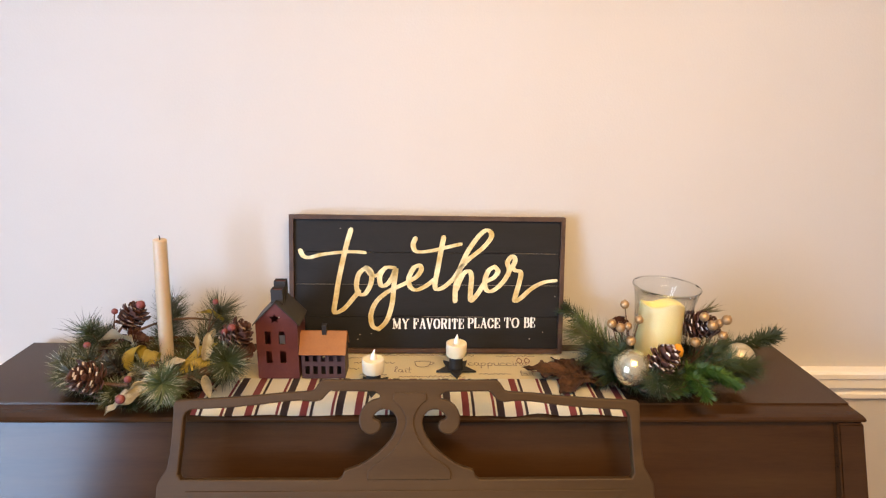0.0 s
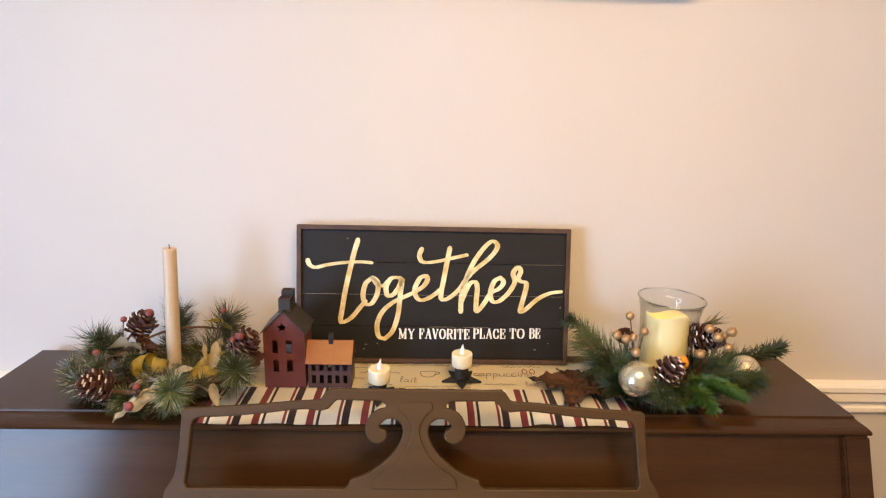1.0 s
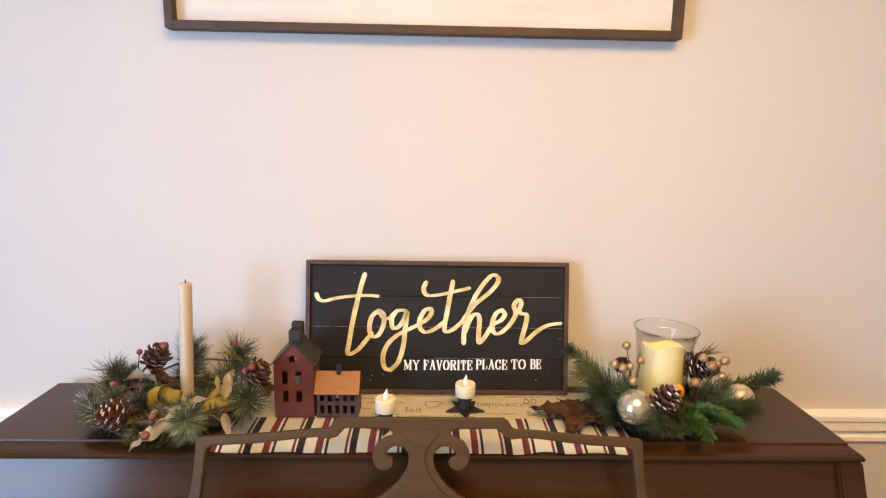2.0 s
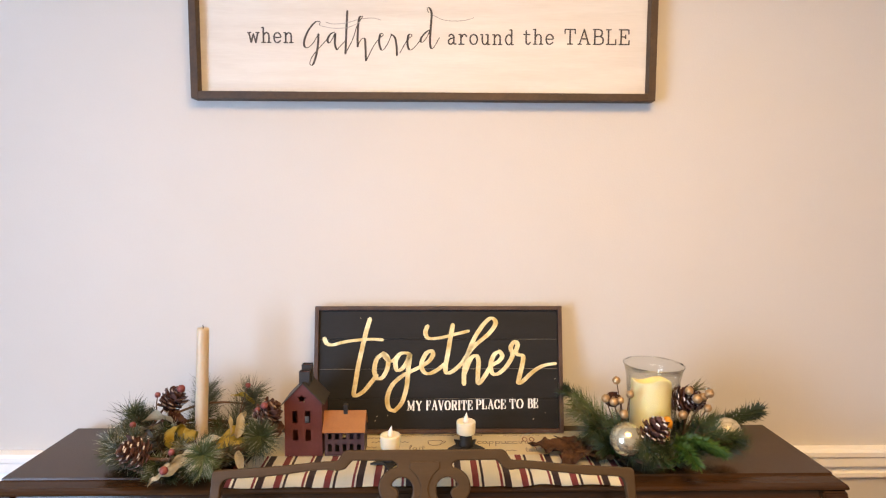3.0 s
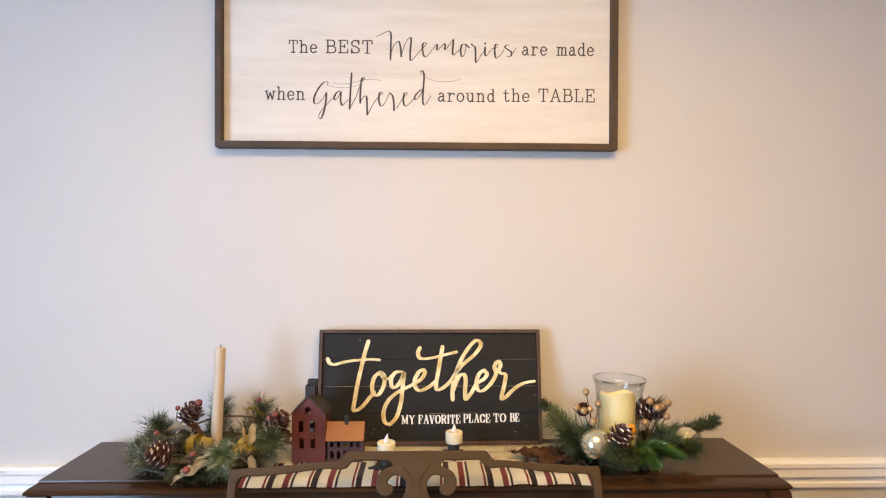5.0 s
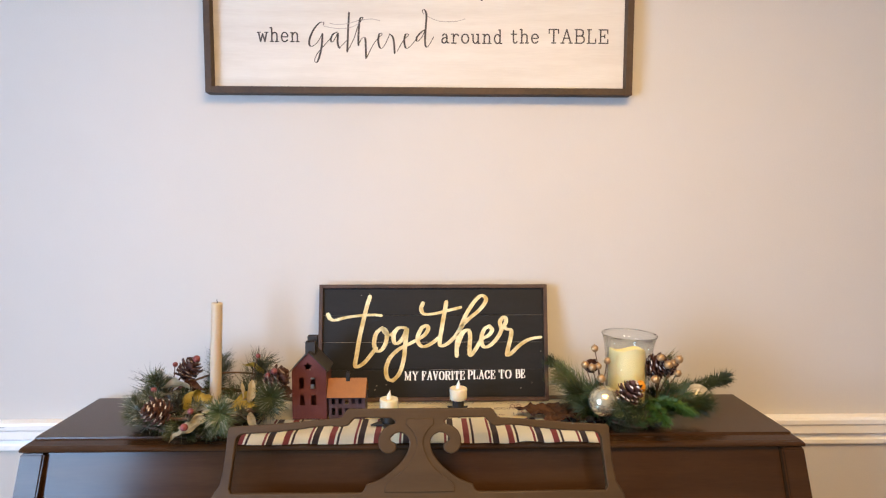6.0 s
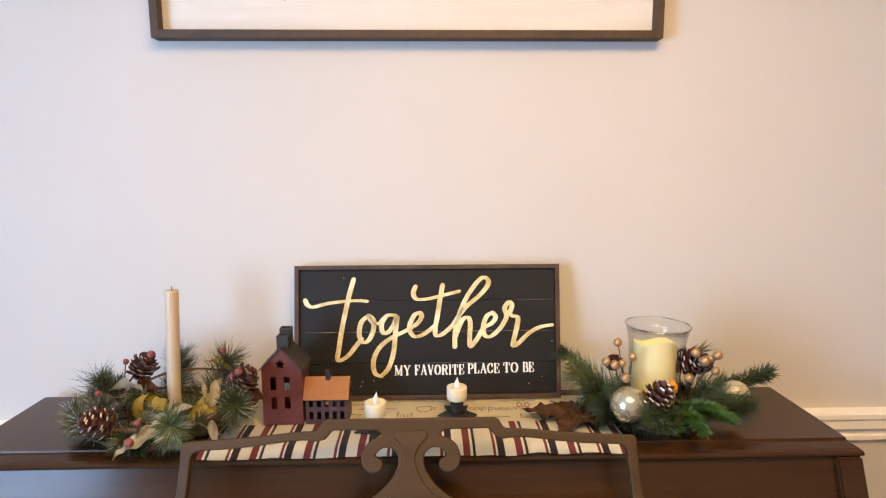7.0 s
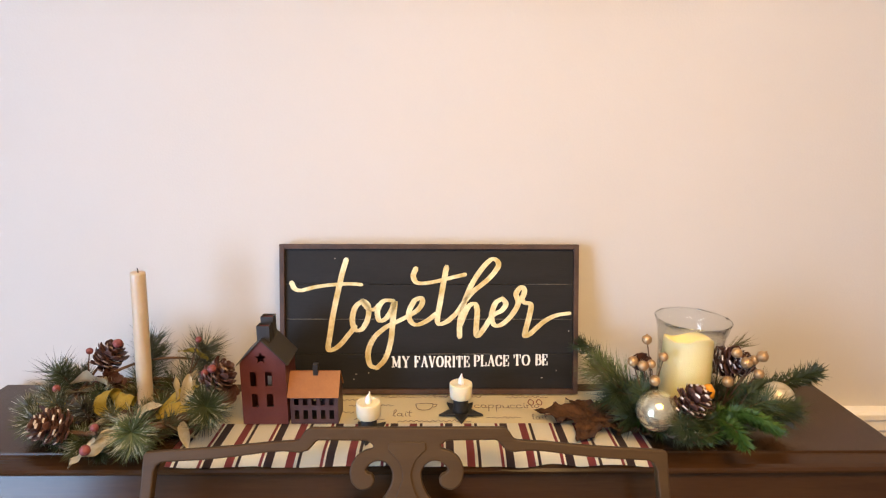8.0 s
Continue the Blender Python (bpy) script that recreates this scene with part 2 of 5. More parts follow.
def world_of(ob):
    m = ob.matrix_parent_inverse @ ob.matrix_basis
    return world_of(ob.parent) @ m if ob.parent else m


def part(name, bm, material, parent=None, label="", smooth=False, m=None):
    """Links a bmesh (or a shared mesh) as one mesh under its thing or part; m: its pose in the world."""
    me = mesh_of(bm, material, smooth) if isinstance(bm, bmesh.types.BMesh) else bm
    ob = new(name, me)
    if parent is not None:
        ob.parent = parent
        ob.matrix_parent_inverse = world_of(parent).inverted()
    if m is not None:
        ob.matrix_basis = m
    if label:
        ob["label"] = label
    return ob


def box(bm, x0, x1, y0, y1, z0, z1, bevel=0.0, m=None):
    r = bmesh.ops.create_cube(bm, size=1, matrix=(m or Matrix()) @ Matrix.LocRotScale(
        ((x0 + x1) / 2, (y0 + y1) / 2, (z0 + z1) / 2), None, (abs(x1 - x0), abs(y1 - y0), abs(z1 - z0))))
    if bevel:
        edges = {e for v in r["verts"] for e in v.link_edges}
        bmesh.ops.bevel(bm, geom=list(edges), offset=bevel, segments=2, affect="EDGES", profile=0.6)
    return bm


def one_box(*a, **k):
    return box(bmesh.new(), *a, **k)


def lathe(profile, seg=32, m=None, wobble=None):
    """A turned form from (radius, height) pairs, closed where the radius is 0."""
    bm = bmesh.new()
    rings = []
    for r, z in profile:
        if r <= 1e-6:
            rings.append([bm.verts.new((0, 0, z))])
        else:
            ring = []
            for i in range(seg):
                a = 2 * math.pi * i / seg
                v = Vector((r * math.cos(a), r * math.sin(a), z))
                ring.append(bm.verts.new(wobble(v, a) if wobble else v))
            rings.append(ring)
    for a, b in zip(rings, rings[1:]):
        for i in range(seg):
            j = (i + 1) % seg
            if len(a) == 1 and len(b) == 1:
                continue
            if len(a) == 1:
                bm.faces.new((a[0], b[i], b[j]))
            elif len(b) == 1:
                bm.faces.new((a[i], b[0], a[j]))
            else:
                bm.faces.new((a[i], b[i], b[j], a[j]))
    if m:
        bm.transform(m)
    return bm


def prism(outline, a, b, axis="x"):
    """Extrudes a closed outline of pairs from a to b along an axis."""
    bm = bmesh.new()
    put = {"x": lambda p, t: (t, p[0], p[1]), "y": lambda p, t: (p[0], t, p[1]), "z": lambda p, t: (p[0], p[1], t)}[axis]
    lo, hi = [bm.verts.new(put(p, a)) for p in outline], [bm.verts.new(put(p, b)) for p in outline]
    n = len(outline)
    bm.faces.new(lo)
    bm.faces.new(list(reversed(hi)))
    for i in range(n):
        bm.faces.new((lo[i], lo[(i + 1) % n], hi[(i + 1) % n], hi[i]))
    return bm


def smooth_line(points, steps=6, closed=False):
    """A Catmull-Rom line through the points."""
    p = [Vector(q) for q in points]
    n = len(p)
    out = []
    for i in range(n if closed else n - 1):
        a, b, c, d = ((p[(i - 1) % n], p[i], p[(i + 1) % n], p[(i + 2) % n]) if closed
                      else (p[max(i - 1, 0)], p[i], p[i + 1], p[min(i + 2, n - 1)]))
        for k in range(steps):
            t = k / steps
            out.append(0.5 * (2 * b + (c - a) * t + (2 * a - 5 * b + 4 * c - d) * t * t + (3 * b - a - 3 * c + d) * t ** 3))
    if not closed:
        out.append(p[-1])
    return out


def sheet(outer, holes, thick, bevel=0.0):
    """A flat plate in x and y with holes, as a mesh, its middle at z 0."""
    cu = bpy.data.curves.new("plate", "CURVE")
    cu.dimensions, cu.fill_mode = "2D", "BOTH"
    cu.extrude, cu.bevel_depth, cu.bevel_resolution = thick / 2 - bevel, bevel, 1
    cu.offset = -0.6 * bevel
    for line in (outer, *holes):
        sp = cu.splines.new("POLY")
        sp.points.add(len(line) - 1)
        for q, pt in zip(line, sp.points):
            pt.co = (q[0], q[1], 0, 1)
        sp.use_cyclic_u = True
    ob = bpy.data.objects.new("plate", cu)
    me = bpy.data.meshes.new_from_object(ob)
    bpy.data.objects.remove(ob)
    bm = bmesh.new()
    bm.from_mesh(me)
    bpy.data.meshes.remove(me)
    bmesh.ops.remove_doubles(bm, verts=bm.verts, dist=1e-6)
    return bm


def ribbon(bm, points, width, height=0.0, thick=0.0006, steps=6, swell=None):
    """A flat brush stroke in x and y along a smooth line, with round ends, its foot at z height."""
    line = smooth_line([(*q, 0) for q in points], steps)
    n = len(line)
    rows = []
    for i, q in enumerate(line):
        d = (line[min(i + 1, n - 1)] - line[max(i - 1, 0)])
        d = d.normalized() if d.length > 1e-9 else Vector((1, 0, 0))
        side = Vector((-d.y, d.x, 0))
        w = width / 2 * (swell(d) if swell else 1)
        rows.append((q, side * w, d, w))
    q, s, d, w = rows[0]
    cap0 = [(q - d * w * 0.85, s * 0.5)]
    q, s, d, w = rows[-1]
    cap1 = [(q + d * w * 0.85, s * 0.5)]
    pairs = cap0 + [(q, s) for q, s, _, _ in rows] + cap1
    top = [(bm.verts.new((*(q + s).xy, height + thick)), bm.verts.new((*(q - s).xy, height + thick))) for q, s in pairs]
    low = [(bm.verts.new((*(q + s).xy, height)), bm.verts.new((*(q - s).xy, height))) for q, s in pairs]
    for i in range(len(pairs) - 1):
        bm.faces.new((top[i][0], top[i][1], top[i + 1][1], top[i + 1][0]))
        bm.faces.new((top[i][0], top[i + 1][0], low[i + 1][0], low[i][0]))
        bm.faces.new((top[i + 1][1], top[i][1], low[i][1], low[i + 1][1]))
    for e in (0, -1):
        bm.faces.new((top[e][0], top[e][1], low[e][1], low[e][0]))
    return bm


def tube(bm, points, r0, r1, seg=6, steps=4):
    line = smooth_line(points, steps)
    rings = []
    for i, q in enumerate(line):
        d = (line[min(i + 1, len(line) - 1)] - line[max(i - 1, 0)]).normalized()
        u = d.orthogonal().normalized()
        w = d.cross(u)
        r = r0 + (r1 - r0) * i / (len(line) - 1)
        rings.append([bm.verts.new(q + u * (r * math.cos(2 * math.pi * k / seg)) + w * (r * math.sin(2 * math.pi * k / seg))) for k in range(seg)])
    for a, b in zip(rings, rings[1:]):
        for k in range(seg):
            bm.faces.new((a[k], a[(k + 1) % seg], b[(k + 1) % seg], b[k]))
    bm.faces.new(rings[0])
    bm.faces.new(rings[-1])
    return bm


# ---- the room ----
def wall(name, bm, label):
    return tagged(part(name, bm, WALL), label, "wall", kind="structure")


T = 0.12
wall("wall_north", one_box(ROOM_W - T, ROOM_E + T, 0, T, 0, ROOM_H), "warm white painted wall behind the piano")
wall("wall_east", one_box(ROOM_E, ROOM_E + T, ROOM_S, 0, 0, ROOM_H), "plain warm white painted side wall")
wall("wall_south", one_box(ROOM_W - T, ROOM_E + T, ROOM_S - T, ROOM_S, 0, ROOM_H), "plain warm white painted rear wall")
west = bmesh.new()
box(west, ROOM_W - T, ROOM_W, ROOM_S, WIN_Y0, 0, ROOM_H)
box(west, ROOM_W - T, ROOM_W, WIN_Y1, 0, 0, ROOM_H)
box(west, ROOM_W - T, ROOM_W, WIN_Y0, WIN_Y1, 0, WIN_Z0)
box(west, ROOM_W - T, ROOM_W, WIN_Y0, WIN_Y1, WIN_Z1, ROOM_H)
wall("wall_west", west, "warm white painted wall with a tall window")
tagged(part("floor", one_box(ROOM_W - T, ROOM_E + T, ROOM_S - T, T, -0.1, 0), FLOOR), "brown wooden floor", "floor", kind="structure")
tagged(part("ceiling", one_box(ROOM_W - T, ROOM_E + T, ROOM_S - T, T, ROOM_H, ROOM_H + 0.1), CEILING), "plain white ceiling", "ceiling", kind="structure")

window = thing("window_1", (ROOM_W, (WIN_Y0 + WIN_Y1) / 2, WIN_Z0), "tall white window letting in cool daylight", "window", kind="structure")
wf = bmesh.new()
for y0, y1, z0, z1 in ((WIN_Y0, WIN_Y0 + 0.05, WIN_Z0, WIN_Z1), (WIN_Y1 - 0.05, WIN_Y1, WIN_Z0, WIN_Z1),
                       (WIN_Y0 + 0.05, WIN_Y1 - 0.05, WIN_Z0, WIN_Z0 + 0.05), (WIN_Y0 + 0.05, WIN_Y1 - 0.05, WIN_Z1 - 0.05, WIN_Z1)):
    box(wf, ROOM_W - 0.10, ROOM_W - 0.05, y0, y1, z0, z1, 0.004)
part("window_frame", wf, TRIM, window)
pane = part("pane", one_box(ROOM_W - 0.085, ROOM_W - 0.079, WIN_Y0 + 0.045, WIN_Y1 - 0.045, WIN_Z0 + 0.045, WIN_Z1 - 0.045), GLASS, window)
pane.visible_shadow = False

# chair rail with a broad cap, a hollow and a lower bead
RAIL = [(0, 0.916), (-0.008, 0.916), (-0.011, 0.920), (-0.0115, 0.929), (-0.008, 0.933), (-0.006, 0.940), (-0.011, 0.946),
        (-0.020, 0.949), (-0.021, 0.968), (-0.0225, 0.9705), (-0.0262, 0.9735), (-0.027, 0.984), (-0.024, 0.989), (-0.018, 0.990), (0, 0.990)]
chair_rail = tagged(part("chair_rail", prism(RAIL, ROOM_W, ROOM_E), TRIM), "glossy cream white moulded chair rail on the wall", "trim", kind="structure")
# flat mark added for a dark pointed tip of unknown origin at the rail
mark_line = [(-1.10, 0.9805), (-1.03, 0.9790), (-0.985, 0.9765), (-0.965, 0.9755), (-0.985, 0.9745), (-1.03, 0.9735), (-1.10, 0.9740)]
part("dark_mark", prism([(x, z + 0.005) for x, z in mark_line], -0.0276, -0.0248, "y"), TWIG, chair_rail, "dark brown pointed mark on the white rail")
tagged(part("baseboard", prism([(0, 0), (-0.016, 0), (-0.016, 0.1), (-0.008, 0.12), (0, 0.12)], ROOM_W, ROOM_E), TRIM),
       "white painted baseboard", "trim", kind="structure")

fixture = thing("ceiling_light", (0.27, -1.36, ROOM_H), "broad round flush ceiling light glowing warm", "ceiling light")
part("base", lathe([(0, 0), (0.50, 0), (0.50, -0.03), (0, -0.03)], 32, pose(0.27, -1.36, ROOM_H)), TRIM, fixture)
part("diffuser", lathe([(0.48, -0.031), (0.478, -0.07), (0.45, -0.095), (0, -0.1)], 32, pose(0.27, -1.36, ROOM_H)), LIT, fixture, "lit glass diffuser", True)

# ---- the piano ----
LID = 1.05
piano = thing("upright_piano", (0, -0.16, 0), "dark brown satin upright piano standing against the wall", "piano")


def lid_mesh():
    """A flat board with a moulding along the front and, narrower, round both ends."""
    bm = bmesh.new()
    steps = [(0, LID), (0.0004, 1.0466), (0.004, 1.0456), (0.012, 1.0443), (0.022, 1.0425), (0.029, 1.0405), (0.0325, 1.0375), (0.0325, 1.034), (0.0305, 1.032), (0.024, 1.031)]
    rings = []
    for o, z in steps:
        x = 0.7455 + 0.31 * o
        rings.append([bm.verts.new(q) for q in ((-x, -0.028, z), (-x, -0.2555 - o, z), (x, -0.2555 - o, z), (x, -0.028, z))])
    for a, b in zip(rings, rings[1:]):
        for k in range(4):
            bm.faces.new((a[k], a[(k + 1) % 4], b[(k + 1) % 4], b[k]))
    bm.faces.new(rings[0])
    bm.faces.new(list(reversed(rings[-1])))
    return bm


part("lid", lid_mesh(), PIANO, piano, "dark brown lid with a moulded edge")
SLOPE = 0.37


def front_y(z):
    return -0.2885 - (1.03 - z) * SLOPE


for s in (-1, 1):
    side = prism([(-0.015, 0.0), (-0.028, 1.0305), (front_y(1.0305), 1.0305), (front_y(0.84), 0.84), (-0.385, 0.80), (-0.60, 0.765),
                  (-0.62, 0.74), (-0.62, 0.62), (-0.40, 0.60), (-0.36, 0.0)], s * 0.709, s * 0.7535)
    bmesh.ops.bevel(side, geom=side.edges[:], offset=0.003, segments=2, affect="EDGES")
    part("case_side", side, PIANO, piano)
    part("front_leg", one_box(s * 0.675, s * 0.735, -0.61, -0.55, 0, 0.619, 0.004), PIANO, piano)
back = 0.012
part("front_panel", prism([(front_y(1.03) + back, 1.03), (front_y(0.80) + back, 0.80), (front_y(0.80) + back + 0.018, 0.80), (front_y(1.03) + back + 0.018, 1.03)],
                          -0.708, 0.708), PIANO, piano, "glossy brown upper panel")
part("back_board", one_box(-0.708, 0.708, -0.03, -0.016, 0.02, 1.02), PIANO, piano)
part("key_cover", prism([(-0.375, 0.86), (-0.39, 0.865), (-0.575, 0.775), (-0.585, 0.75), (-0.575, 0.735), (-0.37, 0.735)], -0.688, 0.688), PIANO, piano, "closed sloping key cover")
part("key_bed", one_box(-0.708, 0.708, -0.61, -0.30, 0.64, 0.733, 0.004), PIANO, piano)
part("lower_panel", one_box(-0.708, 0.708, -0.33, -0.31, 0.05, 0.639), PIANO, piano)

# music desk: a pierced plate with a lyre in the middle, leaning on the upper panel
DESK_X, DESK_Z, DESK_Y, DESK_TURN = 0.0035, 0.9912, -0.3725, 68.4
U, V = 0.00084, 0.00082


def desk_points(pairs):
    return [((720 - x) * U, (848 - y) * V) for x, y in pairs]


# half outlines, from the middle outwards; distances in the draughtsman's grid of 0.84 mm
half = desk_points([(720, 672), (565, 672), (559, 676), (550, 690), (543, 692.5), (500, 695), (440, 701), (380, 705), (325, 708), (310, 709), (306, 714), (306, 760),
                    (304, 800), (300, 828), (288, 848), (284, 858), (283, 915), (720, 915)])
outer = half[:-1] + [(-x, y) for x, y in reversed(half[1:-1])]
frame_hole = desk_points([(657, 691), (579, 690), (574, 693), (563, 706), (550, 709.5), (542, 708.5), (525, 707), (500, 708.5), (450, 715), (400, 720), (336, 723),
                          (327, 728), (323, 738), (321, 790), (318, 838), (323, 847), (596, 848), (603, 843)])
lyre_hole = desk_points([(607, 832), (640, 819), (676, 791), (695, 762), (697, 738), (684, 724), (667, 724), (655, 735), (657, 742), (665, 746), (668, 755), (662, 764),
                         (648, 767), (635, 757), (631, 738), (638, 720), (652, 709), (665, 705), (667, 698)])
hole = frame_hole + [(q.x, q.y) for q in smooth_line([(*p, 0) for p in lyre_hole], 4)]
desk_pose = pose(DESK_X, DESK_Y, DESK_Z, DESK_TURN)
plate = sheet(outer, [hole, [(-x, y) for x, y in reversed(hole)]], 0.014, 0.0022)
plate.transform(desk_pose)
desk = part("music_desk", plate, PIANO_DESK, piano, "pierced brown music desk with a lyre centre")
vase = desk_points([(720, 694), (692, 694), (690, 706), (703, 718), (712, 735), (713, 752), (703, 778), (684, 803), (655, 824), (647, 834), (647, 846), (720, 846)])
vase_line = vase[:2] + [(q.x, q.y) for q in smooth_line([(*p, 0) for p in vase[2:-2]], 4)] + vase[-2:-1]
carve = sheet(vase_line + [(-x, y) for x, y in reversed(vase_line)], [], 0.003, 0.0012)
carve.transform(desk_pose @ pose(0, 0, 0.0078))
part("carved_vase", carve, PIANO_DESK, desk, "low carved vase on the lyre")
rail = sheet(desk_points([(1105, 866), (1085, 880), (1080, 912), (360, 912), (355, 880), (335, 866)]), [], 0.003, 0.0012)
rail.transform(desk_pose @ pose(0, 0, 0.0078))
part("rail_field", rail, PIANO_DESK, desk)

# ---- lettering with slab serifs ----
GLYPHS = {
    "A": (0.95, "^0.5,1 0.14,0|0.5,1 0.86,0|0.27,0.36 0.73,0.36|0,0 0.3,0|0.7,0 1,0"),
    "B": (0.85, "0.2,0 0.2,1|~0.05,1 0.6,1 0.82,0.9 0.82,0.64 0.6,0.53 0.2,0.53|~0.2,0.53 0.66,0.53 0.92,0.4 0.92,0.13 0.66,0 0.05,0"),
    "C": (0.85, "~0.9,0.75 0.76,0.95 0.52,1 0.24,0.88 0.1,0.5 0.24,0.12 0.52,0 0.78,0.06 0.93,0.26|^0.9,1 0.9,0.66"),
    "E": (0.85, "0.22,0 0.22,1|0.05,1 0.9,1|^0.9,1 0.9,0.72|0.22,0.52 0.62,0.52|^0.62,0.64 0.62,0.4|0.05,0 0.93,0|^0.93,0 0.93,0.28"),
    "F": (0.8, "0.22,0 0.22,1|0.05,1 0.92,1|^0.92,1 0.92,0.72|0.22,0.52 0.62,0.52|^0.62,0.64 0.62,0.4|0.05,0 0.45,0"),
    "I": (0.45, "0.5,0 0.5,1|0.1,1 0.9,1|0.1,0 0.9,0"),
    "L": (0.8, "0.24,0 0.24,1|0.05,1 0.48,1|0.05,0 0.93,0|^0.93,0 0.93,0.32"),
    "M": (1.15, "^0.16,0 0.16,1|0.16,1 0.5,0.12|^0.5,0.12 0.84,1|0.84,1 0.84,0|0,1 0.18,1|0.82,1 1,1|0,0 0.32,0|0.68,0 1,0"),
    "O": (0.95, "~0.5,1 0.78,0.9 0.93,0.5 0.78,0.1 0.5,0 0.22,0.1 0.07,0.5 0.22,0.9 0.5,1"),
    "P": (0.8, "0.22,0 0.22,1|~0.05,1 0.62,1 0.9,0.88 0.9,0.58 0.62,0.46 0.22,0.46|0.05,0 0.45,0"),
    "R": (0.95, "0.2,0 0.2,1|~0.05,1 0.6,1 0.82,0.9 0.82,0.62 0.6,0.52 0.2,0.52|0.55,0.52 0.86,0|0.05,0 0.4,0|0.76,0 1,0"),
    "S": (0.8, "~0.84,0.76 0.72,0.96 0.46,1 0.18,0.88 0.16,0.66 0.4,0.54 0.68,0.46 0.88,0.3 0.82,0.08 0.52,0 0.24,0.05 0.12,0.26|0.85,1 0.85,0.7|0.12,0 0.12,0.3"),
    "T": (0.85, "0.5,0 0.5,1|0.05,1 0.95,1|^0.05,1 0.05,0.72|^0.95,1 0.95,0.72|0.28,0 0.72,0"),
    "V": (0.95, "0.14,1 0.5,0|^0.5,0 0.86,1|0,1 0.32,1|0.68,1 1,1"),
    "Y": (0.95, "0.14,1 0.5,0.48|^0.86,1 0.5,0.48|0.5,0.48 0.5,0|0,1 0.32,1|0.68,1 1,1|0.3,0 0.7,0"),
    "a": (0.75, "~0.2,0.54 0.36,0.66 0.58,0.64 0.72,0.5 0.72,0.16 0.78,0.02 0.98,0.02|~0.72,0.4 0.38,0.38 0.14,0.24 0.2,0.04 0.44,0 0.72,0.16"),
    "d": (0.8, "0.76,0 0.76,1|0.56,1 0.76,1|0.76,0 0.96,0|~0.76,0.5 0.54,0.66 0.28,0.6 0.12,0.33 0.28,0.05 0.54,0 0.76,0.16"),
    "e": (0.72, "~0.1,0.36 0.86,0.36 0.78,0.58 0.5,0.67 0.22,0.58 0.1,0.33 0.24,0.06 0.54,0 0.86,0.12"),
    "h": (0.85, "0.22,0 0.22,1|0.04,1 0.22,1|~0.22,0.46 0.4,0.63 0.62,0.65 0.77,0.5 0.77,0.02|0.04,0 0.42,0|0.6,0 0.96,0"),
    "m": (1.05, "0.15,0 0.15,0.66|0,0.66 0.15,0.66|~0.15,0.5 0.3,0.65 0.46,0.62 0.5,0.45 0.5,0.02|~0.5,0.5 0.65,0.65 0.82,0.62 0.86,0.45 0.86,0.02|0,0 0.28,0|0.4,0 0.62,0|0.75,0 1,0"),
    "n": (0.85, "0.22,0 0.22,0.66|0.04,0.66 0.22,0.66|~0.22,0.46 0.4,0.63 0.62,0.65 0.77,0.5 0.77,0.02|0.04,0 0.42,0|0.6,0 0.96,0"),
    "o": (0.75, "~0.5,0.67 0.78,0.58 0.91,0.33 0.78,0.08 0.5,0 0.22,0.08 0.09,0.33 0.22,0.58 0.5,0.67"),
    "r": (0.75, "0.3,0 0.3,0.66|0.06,0.66 0.3,0.66|~0.3,0.42 0.5,0.62 0.74,0.66 0.92,0.54|0.06,0 0.64,0"),
    "t": (0.65, "~0.4,0.9 0.4,0.2 0.5,0.02 0.72,0 0.92,0.12|0.08,0.65 0.86,0.65"),
    "u": (0.85, "~0.22,0.66 0.22,0.2 0.36,0.02 0.58,0.02 0.76,0.2|0.76,0.66 0.76,0|0.04,0.66 0.22,0.66|0.56,0.66 0.76,0.66|0.76,0 0.96,0"),
    "w": (1.0, "0.12,0.66 0.3,0|0.3,0 0.5,0.56|0.5,0.56 0.7,0|0.7,0 0.88,0.66|0,0.66 0.28,0.66|0.72,0.66 1,0.66"),
}


def serif_word(bm, text, x0, x1, base, cap, pen, contrast=0.0):
    """Draws a word from x0 to x1 on the line y base, in strokes of the pen's width."""
    gap = 0.16
    total = sum(GLYPHS[c][0] for c in text) + gap * (len(text) - 1)
    unit = (x1 - x0) / total
    x = x0
    lift = 0
    for c in text:
        w, strokes = GLYPHS[c]
        for s in strokes.split("|"):
            pts = [tuple(float(v) for v in q.split(",")) for q in s.strip("~^").split()]
            pts = [(x + px * w * unit, base + py * cap) for px, py in pts]
            lift += 1
            thin = 1 - contrast * 0.75 if s[0] == "^" else 1
            ribbon(bm, pts, pen * thin, 0.00002 * (lift % 12), 0.0004, 4 if s[0] == "~" else 1,
                   (lambda d: 1 - contrast + contrast * abs(d.y)) if contrast else None)
        x += (w + gap) * unit
    return bm


# ---- the black plank sign ----
SIGN_W, SIGN_H = 0.527, 0.266
sign = thing("plank_sign", (0.031, -0.07, LID + 0.004), "black plank sign with gold script leaning on the wall", "sign")
sign_pose = pose(0.031, -0.0775, LID + 0.0045, 79.5)
W2, EDGE = SIGN_W / 2, 0.0085
plank_w = (SIGN_H - 2 * EDGE) / 4
for i in range(4):
    y0 = EDGE + i * plank_w
    b = one_box(-W2 + EDGE + 0.0005, W2 - EDGE - 0.0005, y0 + 0.0004, y0 + plank_w - 0.0005, -0.014, -0.004, 0.0006)
    b.transform(sign_pose)
    part("plank", b, PLANK_BLACK, sign)
b = one_box(-W2 + EDGE, W2 - EDGE, EDGE, SIGN_H - EDGE, -0.017, -0.0145)
b.transform(sign_pose)
part("backing", b, BARE_WOOD, sign, "bare wood showing in the joints")
